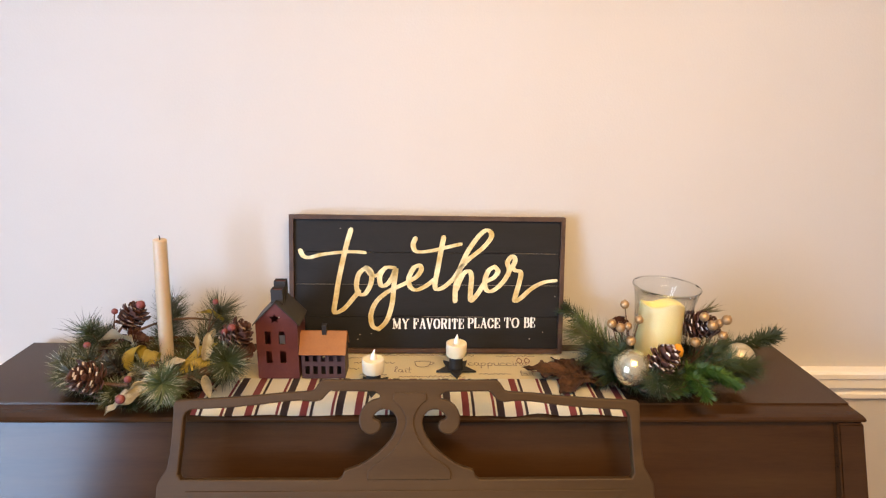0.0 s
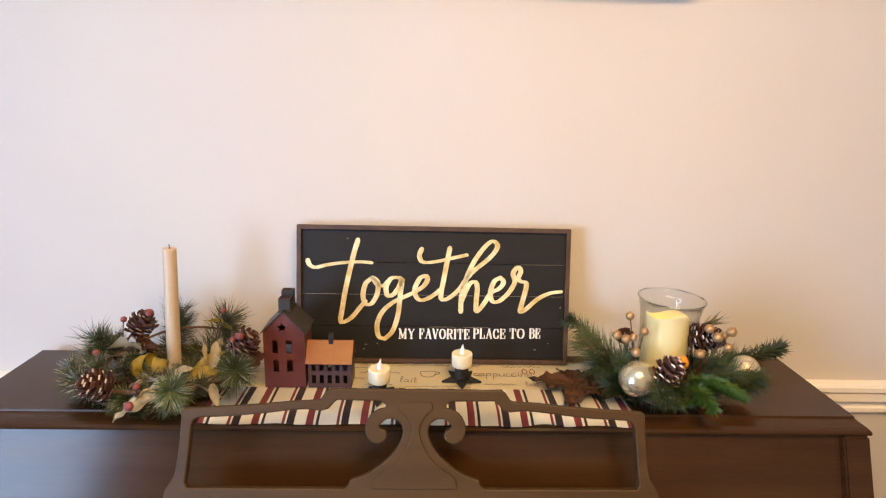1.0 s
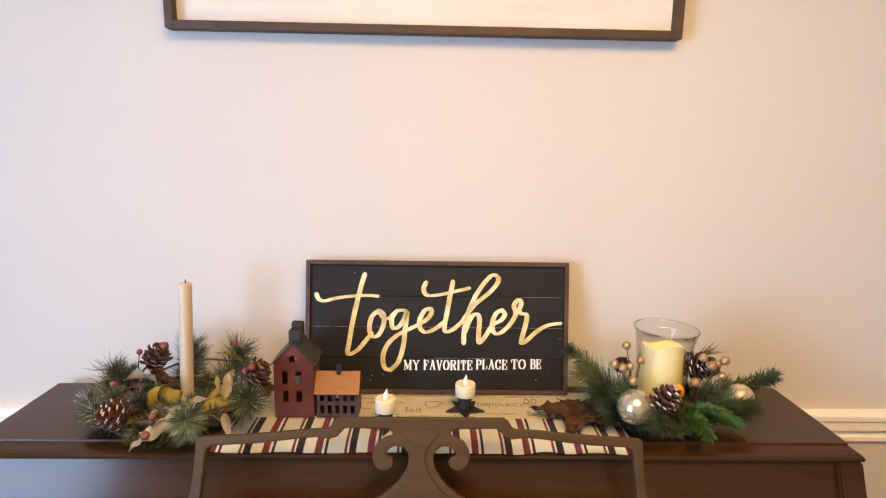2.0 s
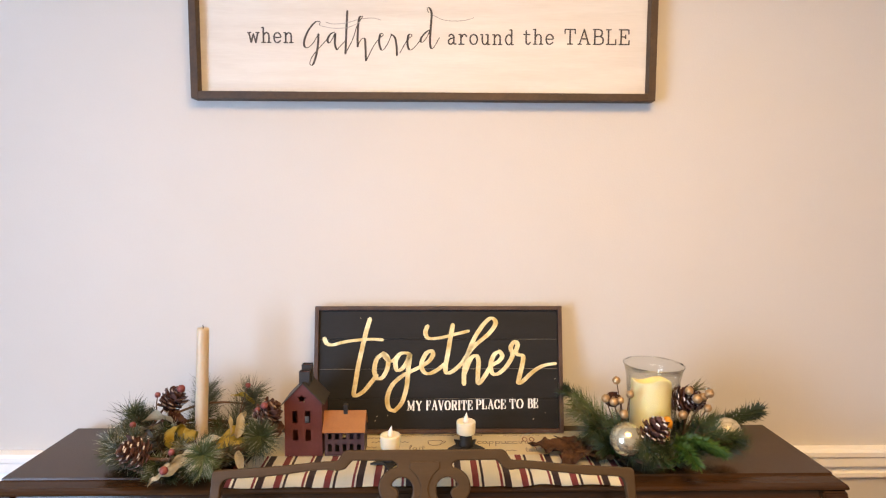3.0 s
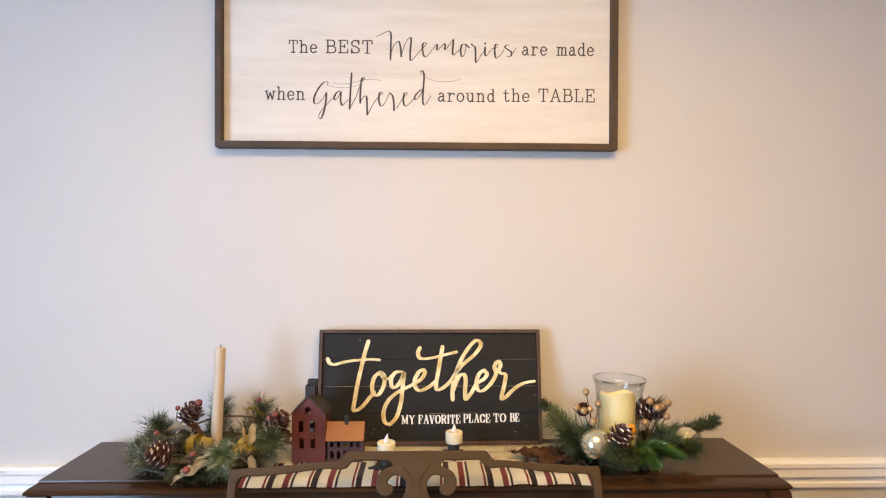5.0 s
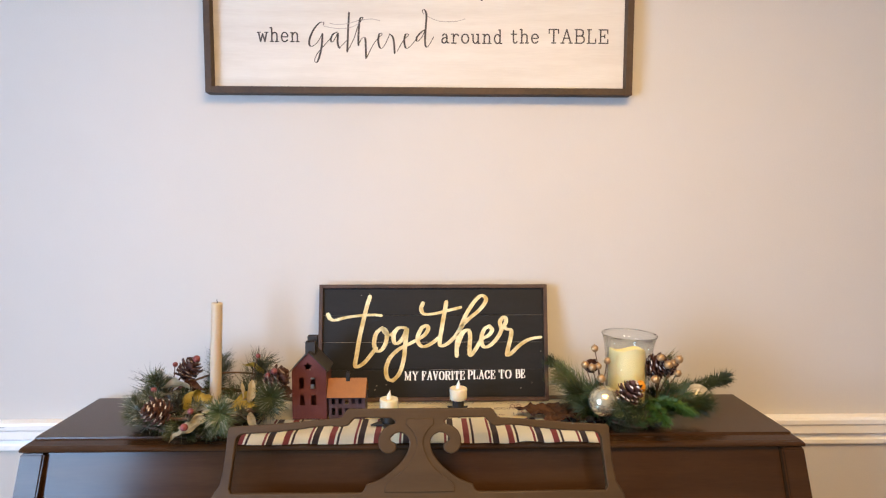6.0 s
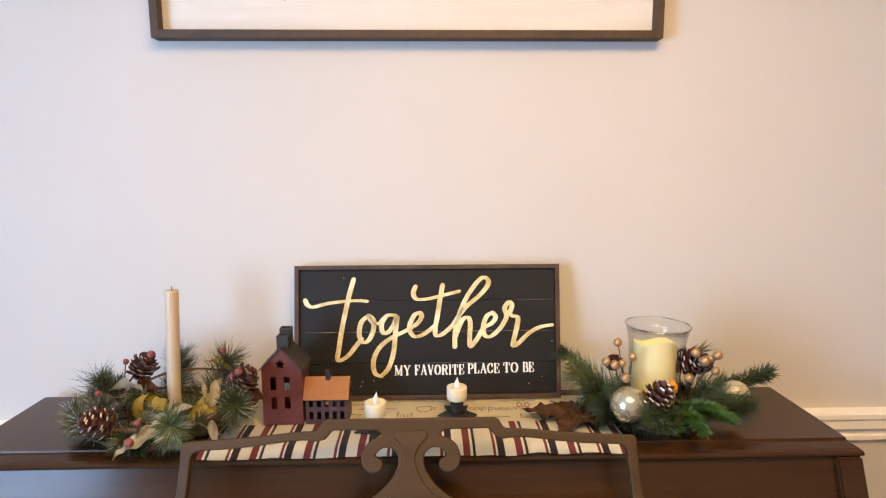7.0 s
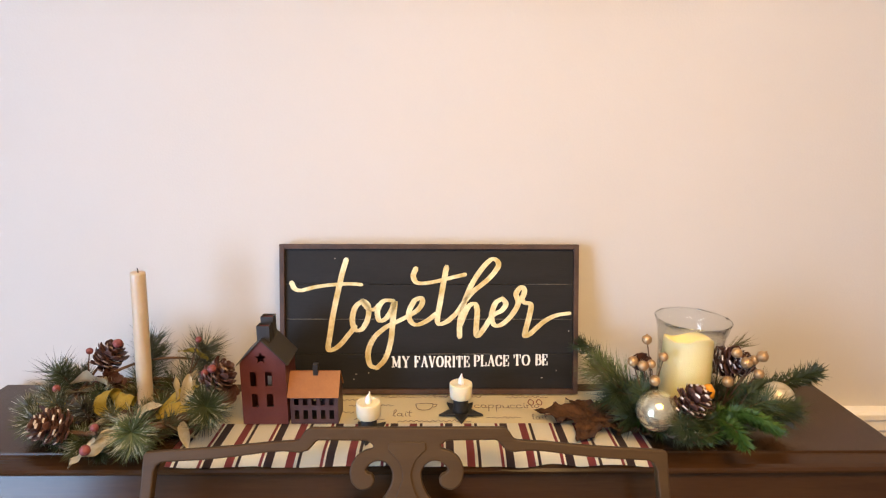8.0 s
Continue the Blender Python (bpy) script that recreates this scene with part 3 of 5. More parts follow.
for x0, x1, y0, y1 in ((-W2, -W2 + EDGE, 0, SIGN_H), (W2 - EDGE, W2, 0, SIGN_H), (-W2 + EDGE, W2 - EDGE, 0, EDGE), (-W2 + EDGE, W2 - EDGE, SIGN_H - EDGE, SIGN_H)):
    b = one_box(x0, x1, y0, y1, -0.018, 0.002, 0.0008)
    b.transform(sign_pose)
    part("frame_strip", b, SIGN_EDGE, sign)
# worn pale lines along the joints and a few chips
rng = random.Random(5)


def scratch(outline):
    b2 = sheet(outline, [], 0.0016)
    b2.transform(sign_pose @ pose(0, 0, -0.0045))
    part("scratch", b2, BARE_WOOD, sign, "pale worn scratch")


# the middle joint shows along its whole length, the others in stretches
for i, worn, thick in ((1, 0.6, 0.00045), (2, 1.0, 0.0006), (3, 0.55, 0.0004)):
    x, stop, yy = -W2 + EDGE + 0.003, W2 - EDGE - 0.003, EDGE + i * plank_w
    while x < stop - 0.01:
        ln = min(rng.uniform(0.05, 0.12), stop - x)
        if rng.random() < worn:
            xs = [x + ln * k / 8 for k in range(9)]
            top = [(q, yy + thick * (rng.uniform(0.25, 1.1) if 0 < k < 8 else 0.12)) for k, q in enumerate(xs)]
            scratch([(q, yy - 0.0001) for q in xs] + top[::-1])
        x += ln + (0.0003 if worn == 1.0 else rng.uniform(0.004, 0.02))
for x, y in ((-0.167, 0.241), (-0.108, 0.037), (-0.134, 0.026), (0.226, 0.041), (0.20, 0.028), (-0.13, 0.035), (0.248, 0.112)):
    w, h, lean = rng.uniform(0.0009, 0.0022), rng.uniform(0.0007, 0.0018), rng.uniform(-0.6, 0.6)
    scratch([(x + w * r * math.cos(a) + lean * h * r * math.sin(a), y + h * r * math.sin(a))
             for a, r in ((k * math.pi / 4, rng.uniform(0.55, 1.1)) for k in range(8))])


def on_sign(pairs):
    """From the artwork's own grid, 2.22 to the millimetre, to the sign's face."""
    out = []
    for x, y in pairs:
        s = (x - 30) / 1168
        out.append((s * SIGN_W - W2, SIGN_H - (y - 20 - 17 * s) / 578 * SIGN_H))
    return out


SCRIPT = [
    [(75, 170), (86, 191), (112, 199), (165, 187), (232, 179), (300, 176), (348, 180)],
    [(288, 84), (271, 140), (252, 220), (235, 300), (224, 370), (216, 420), (226, 432), (262, 412), (300, 368), (322, 342)],
    [(352, 242), (322, 268), (311, 318), (324, 354), (350, 350), (372, 310), (374, 262), (352, 242), (372, 272), (398, 276), (418, 258)],
    [(474, 244), (434, 244), (410, 280), (416, 318), (440, 314), (464, 282), (478, 248), (470, 320), (462, 400), (440, 468), (406, 503)],
    [(406, 503), (380, 490), (373, 440), (396, 386), (442, 346), (492, 322), (530, 304), (568, 280), (586, 252), (578, 234), (554, 244)],
    [(554, 244), (534, 284), (537, 320), (562, 338), (602, 324), (640, 296)],
    [(680, 118), (668, 180), (656, 250), (645, 312), (652, 336), (684, 326), (724, 292)],
    [(560, 122), (550, 150), (566, 176), (620, 175), (690, 160), (754, 146)],
    [(724, 292), (775, 222), (850, 160), (884, 112), (864, 88), (830, 112), (782, 180), (748, 260), (733, 330), (732, 386)],
    [(735, 340), (764, 274), (790, 260), (801, 284), (798, 340), (800, 386), (830, 354), (860, 308), (896, 288), (914, 262), (900, 242)],
    [(900, 242), (874, 258), (858, 302), (866, 340), (892, 344), (932, 312), (962, 262), (954, 224), (974, 198), (987, 214), (975, 246)],
    [(975, 246), (988, 258), (1012, 266), (1008, 304), (992, 366), (990, 388), (1012, 378), (1060, 336), (1110, 310), (1166, 302)],
]
for i, line in enumerate(SCRIPT):
    gold = ribbon(bmesh.new(), on_sign(line), 0.0087, -0.0036 + 0.00006 * i, 0.0007, 6, lambda d: 0.66 + 0.46 * abs(d.y))
    gold.transform(sign_pose)
    part("script_stroke", gold, GOLD_INK, sign, "brushed gold script")
for text, a, b_ in (("MY", 463, 538), ("FAVORITE", 552, 774), ("PLACE", 786, 930), ("TO", 944, 1012), ("BE", 1030, 1082)):
    (xa, ya), (xb, yb) = on_sign([(a, 504), (b_, 504)])
    caps = serif_word(bmesh.new(), text, xa + 0.001, xb - 0.001, ya + 0.0016, 0.0182, 0.0037, 0.7)
    caps.transform(sign_pose @ pose(0, 0, -0.0037))
    part("printed_word", caps, WHITE_INK, sign, "white capital letters")

# ---- the framed board on the wall ----
BX0, BX1, BZ0, BZ1 = -0.4785, 0.4815, 1.749, 2.35
board = thing("framed_board", (0, -0.015, BZ0), "whitewashed board with dark lettering in a brown wooden frame", "wall sign")
part("board", one_box(BX0 + 0.006, BX1 - 0.006, -0.012, -0.002, BZ0 + 0.006, BZ1 - 0.006), BOARD_WHITE, board, "whitewashed board")
FW = 0.0150
for n, (x0, x1, z0, z1) in enumerate(((BX0, BX0 + FW, BZ0, BZ1), (BX1 - FW, BX1, BZ0, BZ1), (BX0 + FW, BX1 - FW, BZ0, BZ0 + FW), (BX0 + FW, BX1 - FW, BZ1 - FW, BZ1))):
    part("frame_strip", one_box(x0, x1, -0.034, -0.001, z0, z1, 0.0012), FRAME_WOOD, board)


def on_board(pairs):
    """From the artist's sketch, drawn a little from one side, to the board's face."""
    out = []
    for x, y in pairs:
        x, y = x - 784, y - 100
        w = 1 -2.5548e-05 * x -3.2291e-05 * y
        out.append(((+1.346994e-03 * x +1.147569e-06 * y +0.05817) / w, (+9.027324e-06 * x -1.339689e-03 * y +0.17787) / w))
    return out


BOARD_POSE = pose(0, -0.0121, BZ0, 90)


def inked(bm, name, material, label):
    bm.transform(BOARD_POSE)
    part(name, bm, material, board, label)


for text, a, b_, base, cap in (("The", 509, 560, 57, 21), ("BEST", 575, 659, 57.5, 22), ("are", 927, 973, 61, 22), ("made", 990, 1057, 61.5, 22),
                               ("when", 467, 538, 142, 22), ("around", 776, 879, 145, 22), ("the", 893, 941, 145, 22), ("TABLE", 957, 1058, 145, 22)):
    (xa, ya), (xb, yb) = on_board([(a, base), (b_, base)])
    inked(serif_word(bmesh.new(), text, xa, xb, ya, cap * 0.00136, 0.0034, 0.25), "printed_word", DARK_INK, "dark typewriter letters")


def strokes(text):
    return [[tuple(float(v) for v in q.split(",")) for q in line.split()] for line in text.split("|")]


MEMORIES = strokes(
    "665,28.3 675,24 685,19 690,19.3 692.3,26.7 691.7,46.7 691.3,70|"
    "691.7,60 696,46.7 701.7,39.3 706,36.7 709,46.7 710.7,64|"
    "710.7,61.7 716.7,43.3 723.3,31.7 727.7,30 728.3,36.7 726.7,53.3 726.7,68.3 728.3,71.7 735,65 743.3,55 751.7,46.7|"
    "750,47.3 756,41.7 753.3,39.3 749.3,41.7 748.7,51.7 750.7,61.7 754,65 758.3,61.7 766.7,51.7|"
    "766.7,51.7 773.3,42.3 775,45 775,52.7 781.7,46.7 788.3,40.7 789.3,45 789.3,51.7 796.7,43.3 803.3,33.3 804,40 802.7,53.3 804,61.7 810,56.7 815,52.7|"
    "825.7,41.7 820,42.7 817.3,51.7 818.3,61.7 821.7,64 825,56.7 826.7,46.7 825.7,41.7 830,46 834,48.3|"
    "836.7,41.7 840,45 843.3,47.3 844,60 844.3,73.3 846,74 851.7,65 860,53.3|"
    "861.3,47.3 860.7,56.7 862,62.7 865,60.7 873.3,50|"
    "861.3,40 861.3,41|"
    "873.3,50 878.3,49.3 884,45 882.7,41.7 879.3,43.3 878.3,55 880,65 882.7,66.7 890,60 895,51.7|"
    "905,43.3 900,43.3 896.7,46.7 900.7,50.7 908.3,56 907.3,62.7 903.3,64.3 900.7,63.3|"
    "905,64 911.7,56.7 916.7,48.3")
GATHERED = strokes(
    "578.3,115 579.3,110.7 571.7,111.7 561.7,123.3 555,138.3 555,148.3 560,150 568.3,143.3 576,130.7|"
    "576.7,130 576,143.3 573.3,160 568.3,175 564,176.7 563.3,171.7 568.3,161.7 580,148.3 589.3,138.3|"
    "601.7,126.7 595,130 590.7,138.3 593.3,143.3 598.3,136.7 602.7,128.3 602,143.3 605,153.3 608.3,150 618.3,140|"
    "621.7,95 620,123.3 618.3,159|"
    "618.7,158.3 630,136.7 636.7,116.7 644,105 645,102.7 640.7,104 638.7,113.3 637.3,133.3 637.3,148.3|"
    "637.7,146.7 643.3,137.3 648.3,136.7 649.3,146.7 650,168.3 651.7,167.7 661.7,148.3 671.7,135|"
    "671.7,135 676.7,131.7 676,129 672,130.7 670.7,143.3 673.3,152.7 677.3,153.3 683.3,145 689.3,131.7|"
    "689.3,130 695,135 697.3,146.7 698,161.7|"
    "702.7,158.3 713.3,140 721,132.7 720,130 716,131.7 714.3,143.3 716.7,152.7 720.7,153.3 726.7,148.3 733.3,140|"
    "749.3,123.3 743.3,126.7 736,135 735,140.7 738.3,141.7 745,133.3 750,121.7|"
    "746.7,96.7 745,91.7 748.3,90 751.7,98.3 750.7,116.7 749.3,140 750.7,150.7 755,150 764,135")
FLOURISH = strokes(
    "588.3,111.7 600,114.3 620,112.7 640,107.3 660,105.3 673.3,108.3|"
    "578.3,116.7 600,120.7 623.3,119.3 640,111.7|"
    "753.3,100.7 770,108.3 790,110 806.7,108.3 816.7,105")
for lines in (MEMORIES, GATHERED):
    ink = bmesh.new()
    for i, line in enumerate(lines):
        ribbon(ink, on_board(line), 0.0046, 0.00003 * i, 0.0004, 5, lambda d: 0.28 + 0.8 * max(0.0, -d.y - 0.15) + 0.1 * max(0.0, d.y))
    inked(ink, "script_word", DARK_INK, "dark brush script")
for i, line in enumerate(FLOURISH):
    inked(ribbon(bmesh.new(), on_board(line), 0.0013, 0.0001 + 0.00003 * i, 0.0004, 5), "flourish", GREY_INK, "thin grey flourish")

# ---- the striped valance laid on the lid ----
X0, X1, Y0, Y1 = -0.352, 0.369, -0.062, -0.2855


def cloth_z(x, y):
    n1 = noise.noise(Vector((x * 9, y * 9, 1.3)))
    n2 = noise.noise(Vector((x * 30, y * 14, 7.7)))
    front = max(0.0, min(1.0, (SEAM_Y - y) / 0.1))
    ripple = 0.5 + 0.5 * math.sin(x * 52 + 1.4 * n1)
    drop = 0.011 * max(0.0, min(1.0, (-0.256 - y) / 0.036)) ** 1.25
    return LID - drop + 0.0014 + 0.0007 * (n2 + 1) + front ** 2 * 0.0042 * ripple * (0.6 + 0.5 * n1)


cloth = bmesh.new()
NX, NY = 150, 50
grid = []
for j in range(NY + 1):
    v = j / NY
    row = []
    for i in range(NX + 1):
        x = X0 + (X1 - X0) * i / NX
        hem = Y1 + 0.006 * noise.noise(Vector((x * 16, 3.1, 0))) - 0.003 * math.sin(x * 52)
        y = Y0 + (hem - Y0) * v
        xx = x + 0.006 * noise.noise(Vector((v * 3, 5.5, 0))) * (1 if i in (0, NX) else 0.6) - 0.004 * v * (x / 0.35)
        row.append(cloth.verts.new((xx, y, cloth_z(xx, y))))
    grid.append(row)
for j in range(NY):
    for i in range(NX):
        cloth.faces.new((grid[j][i], grid[j][i + 1], grid[j + 1][i + 1], grid[j + 1][i]))
bmesh.ops.solidify(cloth, geom=cloth.faces[:], thickness=-0.0009)
valance = thing("table_runner", (0, -0.18, LID), "cream cotton runner with burgundy and black stripes and coffee script", "table runner")
part("cloth", cloth, CLOTH, valance, smooth=True)


def scrawl(pts, width=0.0014):
    b2 = ribbon(bmesh.new(), pts, width, 0, 0.0003, 5)
    for v in b2.verts:
        v.co.z += cloth_z(v.co.x, v.co.y) + 0.0012
    me = bpy.data.meshes.new("s")
    b2.to_mesh(me)
    b2.free()
    return me


def scrawled(lines, material, name, label, width=0.0014):
    bm = bmesh.new()
    for ln in lines:
        me = scrawl(ln, width)
        bm.from_mesh(me)
        bpy.data.meshes.remove(me)
    part(name, bm, material, valance, label)


def letters(word, x, y, size):
    """Loose handwriting in strokes for the few letters that the print needs."""
    shapes = {"c": (0.8, ["0.7,0.8 0.3,0.9 0.1,0.5 0.3,0.05 0.8,0.15"]), "a": (0.9, ["0.7,0.8 0.3,0.9 0.1,0.4 0.4,0.05 0.7,0.4 0.7,0.9 0.75,0.1 0.95,0.1"]),
              "p": (0.95, ["0.2,0.9 0.15,0 0.1,-0.9", "0.2,0.6 0.5,0.95 0.8,0.7 0.6,0.1 0.2,0.1"]), "u": (0.9, ["0.1,0.9 0.15,0.2 0.5,0.05 0.75,0.5 0.75,0.9", "0.75,0.9 0.8,0.1 0.95,0.1"]),
              "i": (0.5, ["0.3,0.9 0.3,0.2 0.5,0.05", "0.35,1.3 0.36,1.35"]), "n": (0.9, ["0.15,0.9 0.15,0", "0.15,0.6 0.5,0.95 0.7,0.6 0.7,0.1 0.9,0.05"]),
              "o": (0.85, ["0.5,0.95 0.15,0.6 0.3,0.05 0.7,0.3 0.6,0.85 0.4,0.95"]), "l": (0.55, ["0.1,0.3 0.45,1.5 0.4,2.0 0.2,1.6 0.25,0.2 0.5,0.1"]),
              "t": (0.6, ["0.35,1.7 0.3,0.2 0.55,0.05", "0.05,1.1 0.6,1.15"])}
    out = []
    for c in word:
        w, ss = shapes[c]
        for s in ss:
            out.append([(x + float(q.split(",")[0]) * size, y + float(q.split(",")[1]) * size * 0.9) for q in s.split()])
        x += w * size
    return out


scrawled(letters("cappuccino", 0.107, -0.127, 0.0135), BROWN_INK, "printed_word", "faded brown handwriting")
scrawled(letters("lait", -0.03, -0.155, 0.0125), BROWN_INK, "printed_word", "faded brown handwriting")
scrawled(letters("lait", 0.20, -0.166, 0.010), BROWN_INK, "printed_word", "faded brown handwriting", 0.001)
cup = [(0.008, -0.112), (0.022, -0.110), (0.037, -0.112), (0.034, -0.128), (0.026, -0.134), (0.016, -0.133), (0.010, -0.126), (0.008, -0.112)]
handle = [(0.037, -0.114), (0.044, -0.115), (0.041, -0.122), (0.035, -0.124)]
scrawled([cup, handle], BROWN_INK, "printed_cup", "line drawing of a coffee cup", 0.0016)
for x in (0.207, 0.2215):
    loop = [(x, -0.095), (x - 0.0055, -0.108), (x, -0.1175), (x + 0.0045, -0.106), (x, -0.095)]
    scrawled([loop], RED_INK, "printed_ring", "rust brown ink ring", 0.0016)
scrawled([[(0.236, -0.139), (0.222, -0.139), (0.224, -0.150), (0.236, -0.150)]], RED_INK, "printed_bracket", "rust brown ink bracket", 0.0016)
rng = random.Random(11)
for x0, y0, n in ((-0.125, -0.098, 5), (-0.055, -0.086, 14), (0.035, -0.084, 6), (0.165, -0.088, 9), (-0.02, -0.172, 14), (-0.125, -0.142, 4), (0.10, -0.086, 3), (-0.105, -0.118, 9), (-0.09, -0.165, 6), (0.125, -0.160, 7)):
    wave = [(x0 + 0.0044 * k, y0 + (0.0030 if k % 2 else -0.0016) * rng.uniform(0.1, 1.7)) for k in range(2 * n)]
    scrawled([wave], BROWN_INK, "printed_line", "unreadable faded handwriting", 0.0012)

# ---- tin houses ----
TOP = LID + 0.004


def plate_part(name, outline, holes, thick, turn, material, parent, label=""):
    bm = sheet(outline, holes, thick)
    bm.transform(turn)
    return part(name, bm, material, parent, label)


def rect(x0, x1, y0, y1):
    return [(x0, y0), (x1, y0), (x1, y1), (x0, y1)]


def star_line(x, y, r, q=0.45, turn=90):
    return [(x + (r if k % 2 == 0 else r * q) * math.cos(radians(turn + 36 * k)), y + (r if k % 2 == 0 else r * q) * math.sin(radians(turn + 36 * k))) for k in range(10)]


def tin_house(x, y, w, d, eave, apex):
    house = thing("tin_house", (x + w / 2, y + d / 2, TOP), "plum red tin house lantern with a black roof and cut-out windows", "ornament", "tin houses")
    gable = [(0, 0), (w, 0), (w, eave), (w / 2, apex), (0, eave)]
    wins = [rect(0.0155, 0.0255, 0.030, 0.052), rect(0.039, 0.0495, 0.030, 0.052), rect(0.0150, 0.0250, 0.065, 0.089), rect(0.0385, 0.0490, 0.065, 0.089)]
    plate_part("front_wall", gable, wins + [star_line(w * 0.47, 0.1125, 0.0102)], 0.0012, pose(x, y, TOP, 90), HOUSE_RED, house, "plum red wall with cut-out windows and a star")
    rear = [rect(a, a + 0.0105, b, b + 0.0245) for a in (0.0235, 0.0475) for b in (0.030, 0.066)]
    plate_part("back_wall", gable, rear, 0.0012, pose(x, y + d, TOP, 90), HOUSE_RED, house)
    for sx in (0.0006, w - 0.0006):
        plate_part("side_wall", rect(0.0007, d - 0.0007, 0, eave), [rect(0.02, 0.03, 0.035, 0.06)] if sx < 0.01 else [], 0.0012, pose(x + sx, y, TOP, 90, 0, 90), HOUSE_RED, house)
    # unseen black plate added so the cut-out windows look dark inside
    part("base", one_box(x + 0.001, x + w - 0.001, y + 0.001, y + d - 0.001, TOP, TOP + 0.001), HOUSE_ROOF, house)
    run = math.hypot(w / 2 + 0.003, (apex - eave) * (w / 2 + 0.003) / (w / 2))
    tilt = math.degrees(math.atan2(apex - eave, w / 2))
    for s in (-1, 1):
        b = one_box(0, run + 0.001, -0.004, d + 0.004, 0.0006, 0.0020, 0.0004)
        b.transform(pose(x + w / 2, y, TOP + apex) @ pose(0, 0, 0, 0, tilt, 0) if s > 0 else pose(x + w / 2, y, TOP + apex) @ Matrix.Diagonal((-1, 1, 1, 1)) @ pose(0, 0, 0, 0, tilt, 0))
        part("roof_slope", b, HOUSE_ROOF, house, "black tin roof")
    for cy, top, cw in ((y + 0.010, 0.161, 0.020), (y + 0.034, 0.168, 0.020)):
        cx = x + w / 2 - cw / 2 + 0.001
        bm = bmesh.new()
        for x0, x1, y0, y1 in ((0, cw, 0, 0.0015), (0, cw, 0.0155, 0.017), (0, 0.0015, 0.0015, 0.0155), (cw - 0.0015, cw, 0.0015, 0.0155)):
            box(bm, cx + x0, cx + x1, cy + y0, cy + y1, TOP + apex - 0.018, TOP + top)
        chim = part("chimney", bm, HOUSE_ROOF, house, "square black chimney")
        part("flue", one_box(cx + 0.0017, cx + cw - 0.0017, cy + 0.0017, cy + 0.0153, TOP + apex - 0.012, TOP + top - 0.003), HOUSE_BRICK, chim, "dull red flue top")
    return house


tin_house(-0.2645, -0.180, 0.071, 0.062, 0.104, 0.141)

AX, AY, AW, AD, AE, AR = -0.189, -0.179, 0.0755, 0.046, 0.050, 0.079
annex = thing("small_tin_house", (AX + AW / 2, AY + AD / 2, TOP), "low dusky purple tin house with an orange roof", "ornament", "tin houses")
holes = []
for k in range(5):
    xk = 0.0060 + k * 0.0138
    holes += [rect(xk, xk + 0.0075, 0.008, 0.0235), rect(xk, xk + 0.0075, 0.032, 0.043)]
plate_part("front_wall", rect(0, AW, 0, AE), holes, 0.0012, pose(AX, AY, TOP, 90), ANNEX_WALL, annex, "purple wall with two rows of cut-out windows")
plate_part("back_wall", rect(0, AW, 0, AE), [rect(0.027, 0.040, 0.016, 0.028)], 0.0012, pose(AX, AY + AD, TOP, 90), ANNEX_WALL, annex)
for sx in (0.0006, AW - 0.0006):
    plate_part("end_wall", [(0.0007, 0), (AD - 0.0007, 0), (AD - 0.0007, AE), (AD / 2, AR - 0.001), (0.0007, AE)], [], 0.0012, pose(AX + sx, AY, TOP, 90, 0, 90), ANNEX_WALL, annex)
# added plate again, to darken what shows through the low windows
part("base", one_box(AX + 0.001, AX + AW - 0.001, AY + 0.001, AY + AD - 0.001, TOP, TOP + 0.001), HOUSE_ROOF, annex)
slope = math.degrees(math.atan2(AR - AE, AD / 2))
for s in (1, -1):
    b = one_box(-0.004, AW + 0.002, -0.036 - 0.007, 0, 0.0006, 0.0022, 0.0005)
    b.transform(pose(AX, AY + AD / 2, TOP + AR) @ (pose(0, 0, 0, slope) if s > 0 else Matrix.Diagonal((1, -1, 1, 1)) @ pose(0, 0, 0, slope)))
    part("roof_slope", b, ANNEX_ROOF, annex, "orange tin roof")
part("chimney", one_box(AX + 0.034, AX + 0.042, AY + AD / 2 - 0.006, AY + AD / 2 + 0.005, TOP + AR - 0.008, TOP + AR + 0.014, 0.0005), HOUSE_ROOF, annex, "small black chimney")


# ---- tealights on star holders ----
def star_holder(x, y, turn):
    ob = thing("star_candle_holder", (x, y, TOP), "black iron star candle holder on the runner", "candle holder", "star holders")
    bm = sheet(star_line(0, 0, 0.0375, 0.48, turn), [], 0.004, 0.0008)
    for v in bm.verts:
        r = math.hypot(v.co.x, v.co.y)
        v.co.z += 0.002 + max(0, 0.003 - 0.1 * r)
    bm.transform(pose(x, y, TOP))
    part("star", bm, BLACK_IRON, ob)
    part("socket", lathe([(0, 0.002), (0.0150, 0.002), (0.0125, 0.010), (0.0124, 0.023), (0.0140, 0.0285), (0.0130, 0.029), (0, 0.029)], 24, pose(x, y, TOP)), BLACK_IRON, ob, smooth=True)


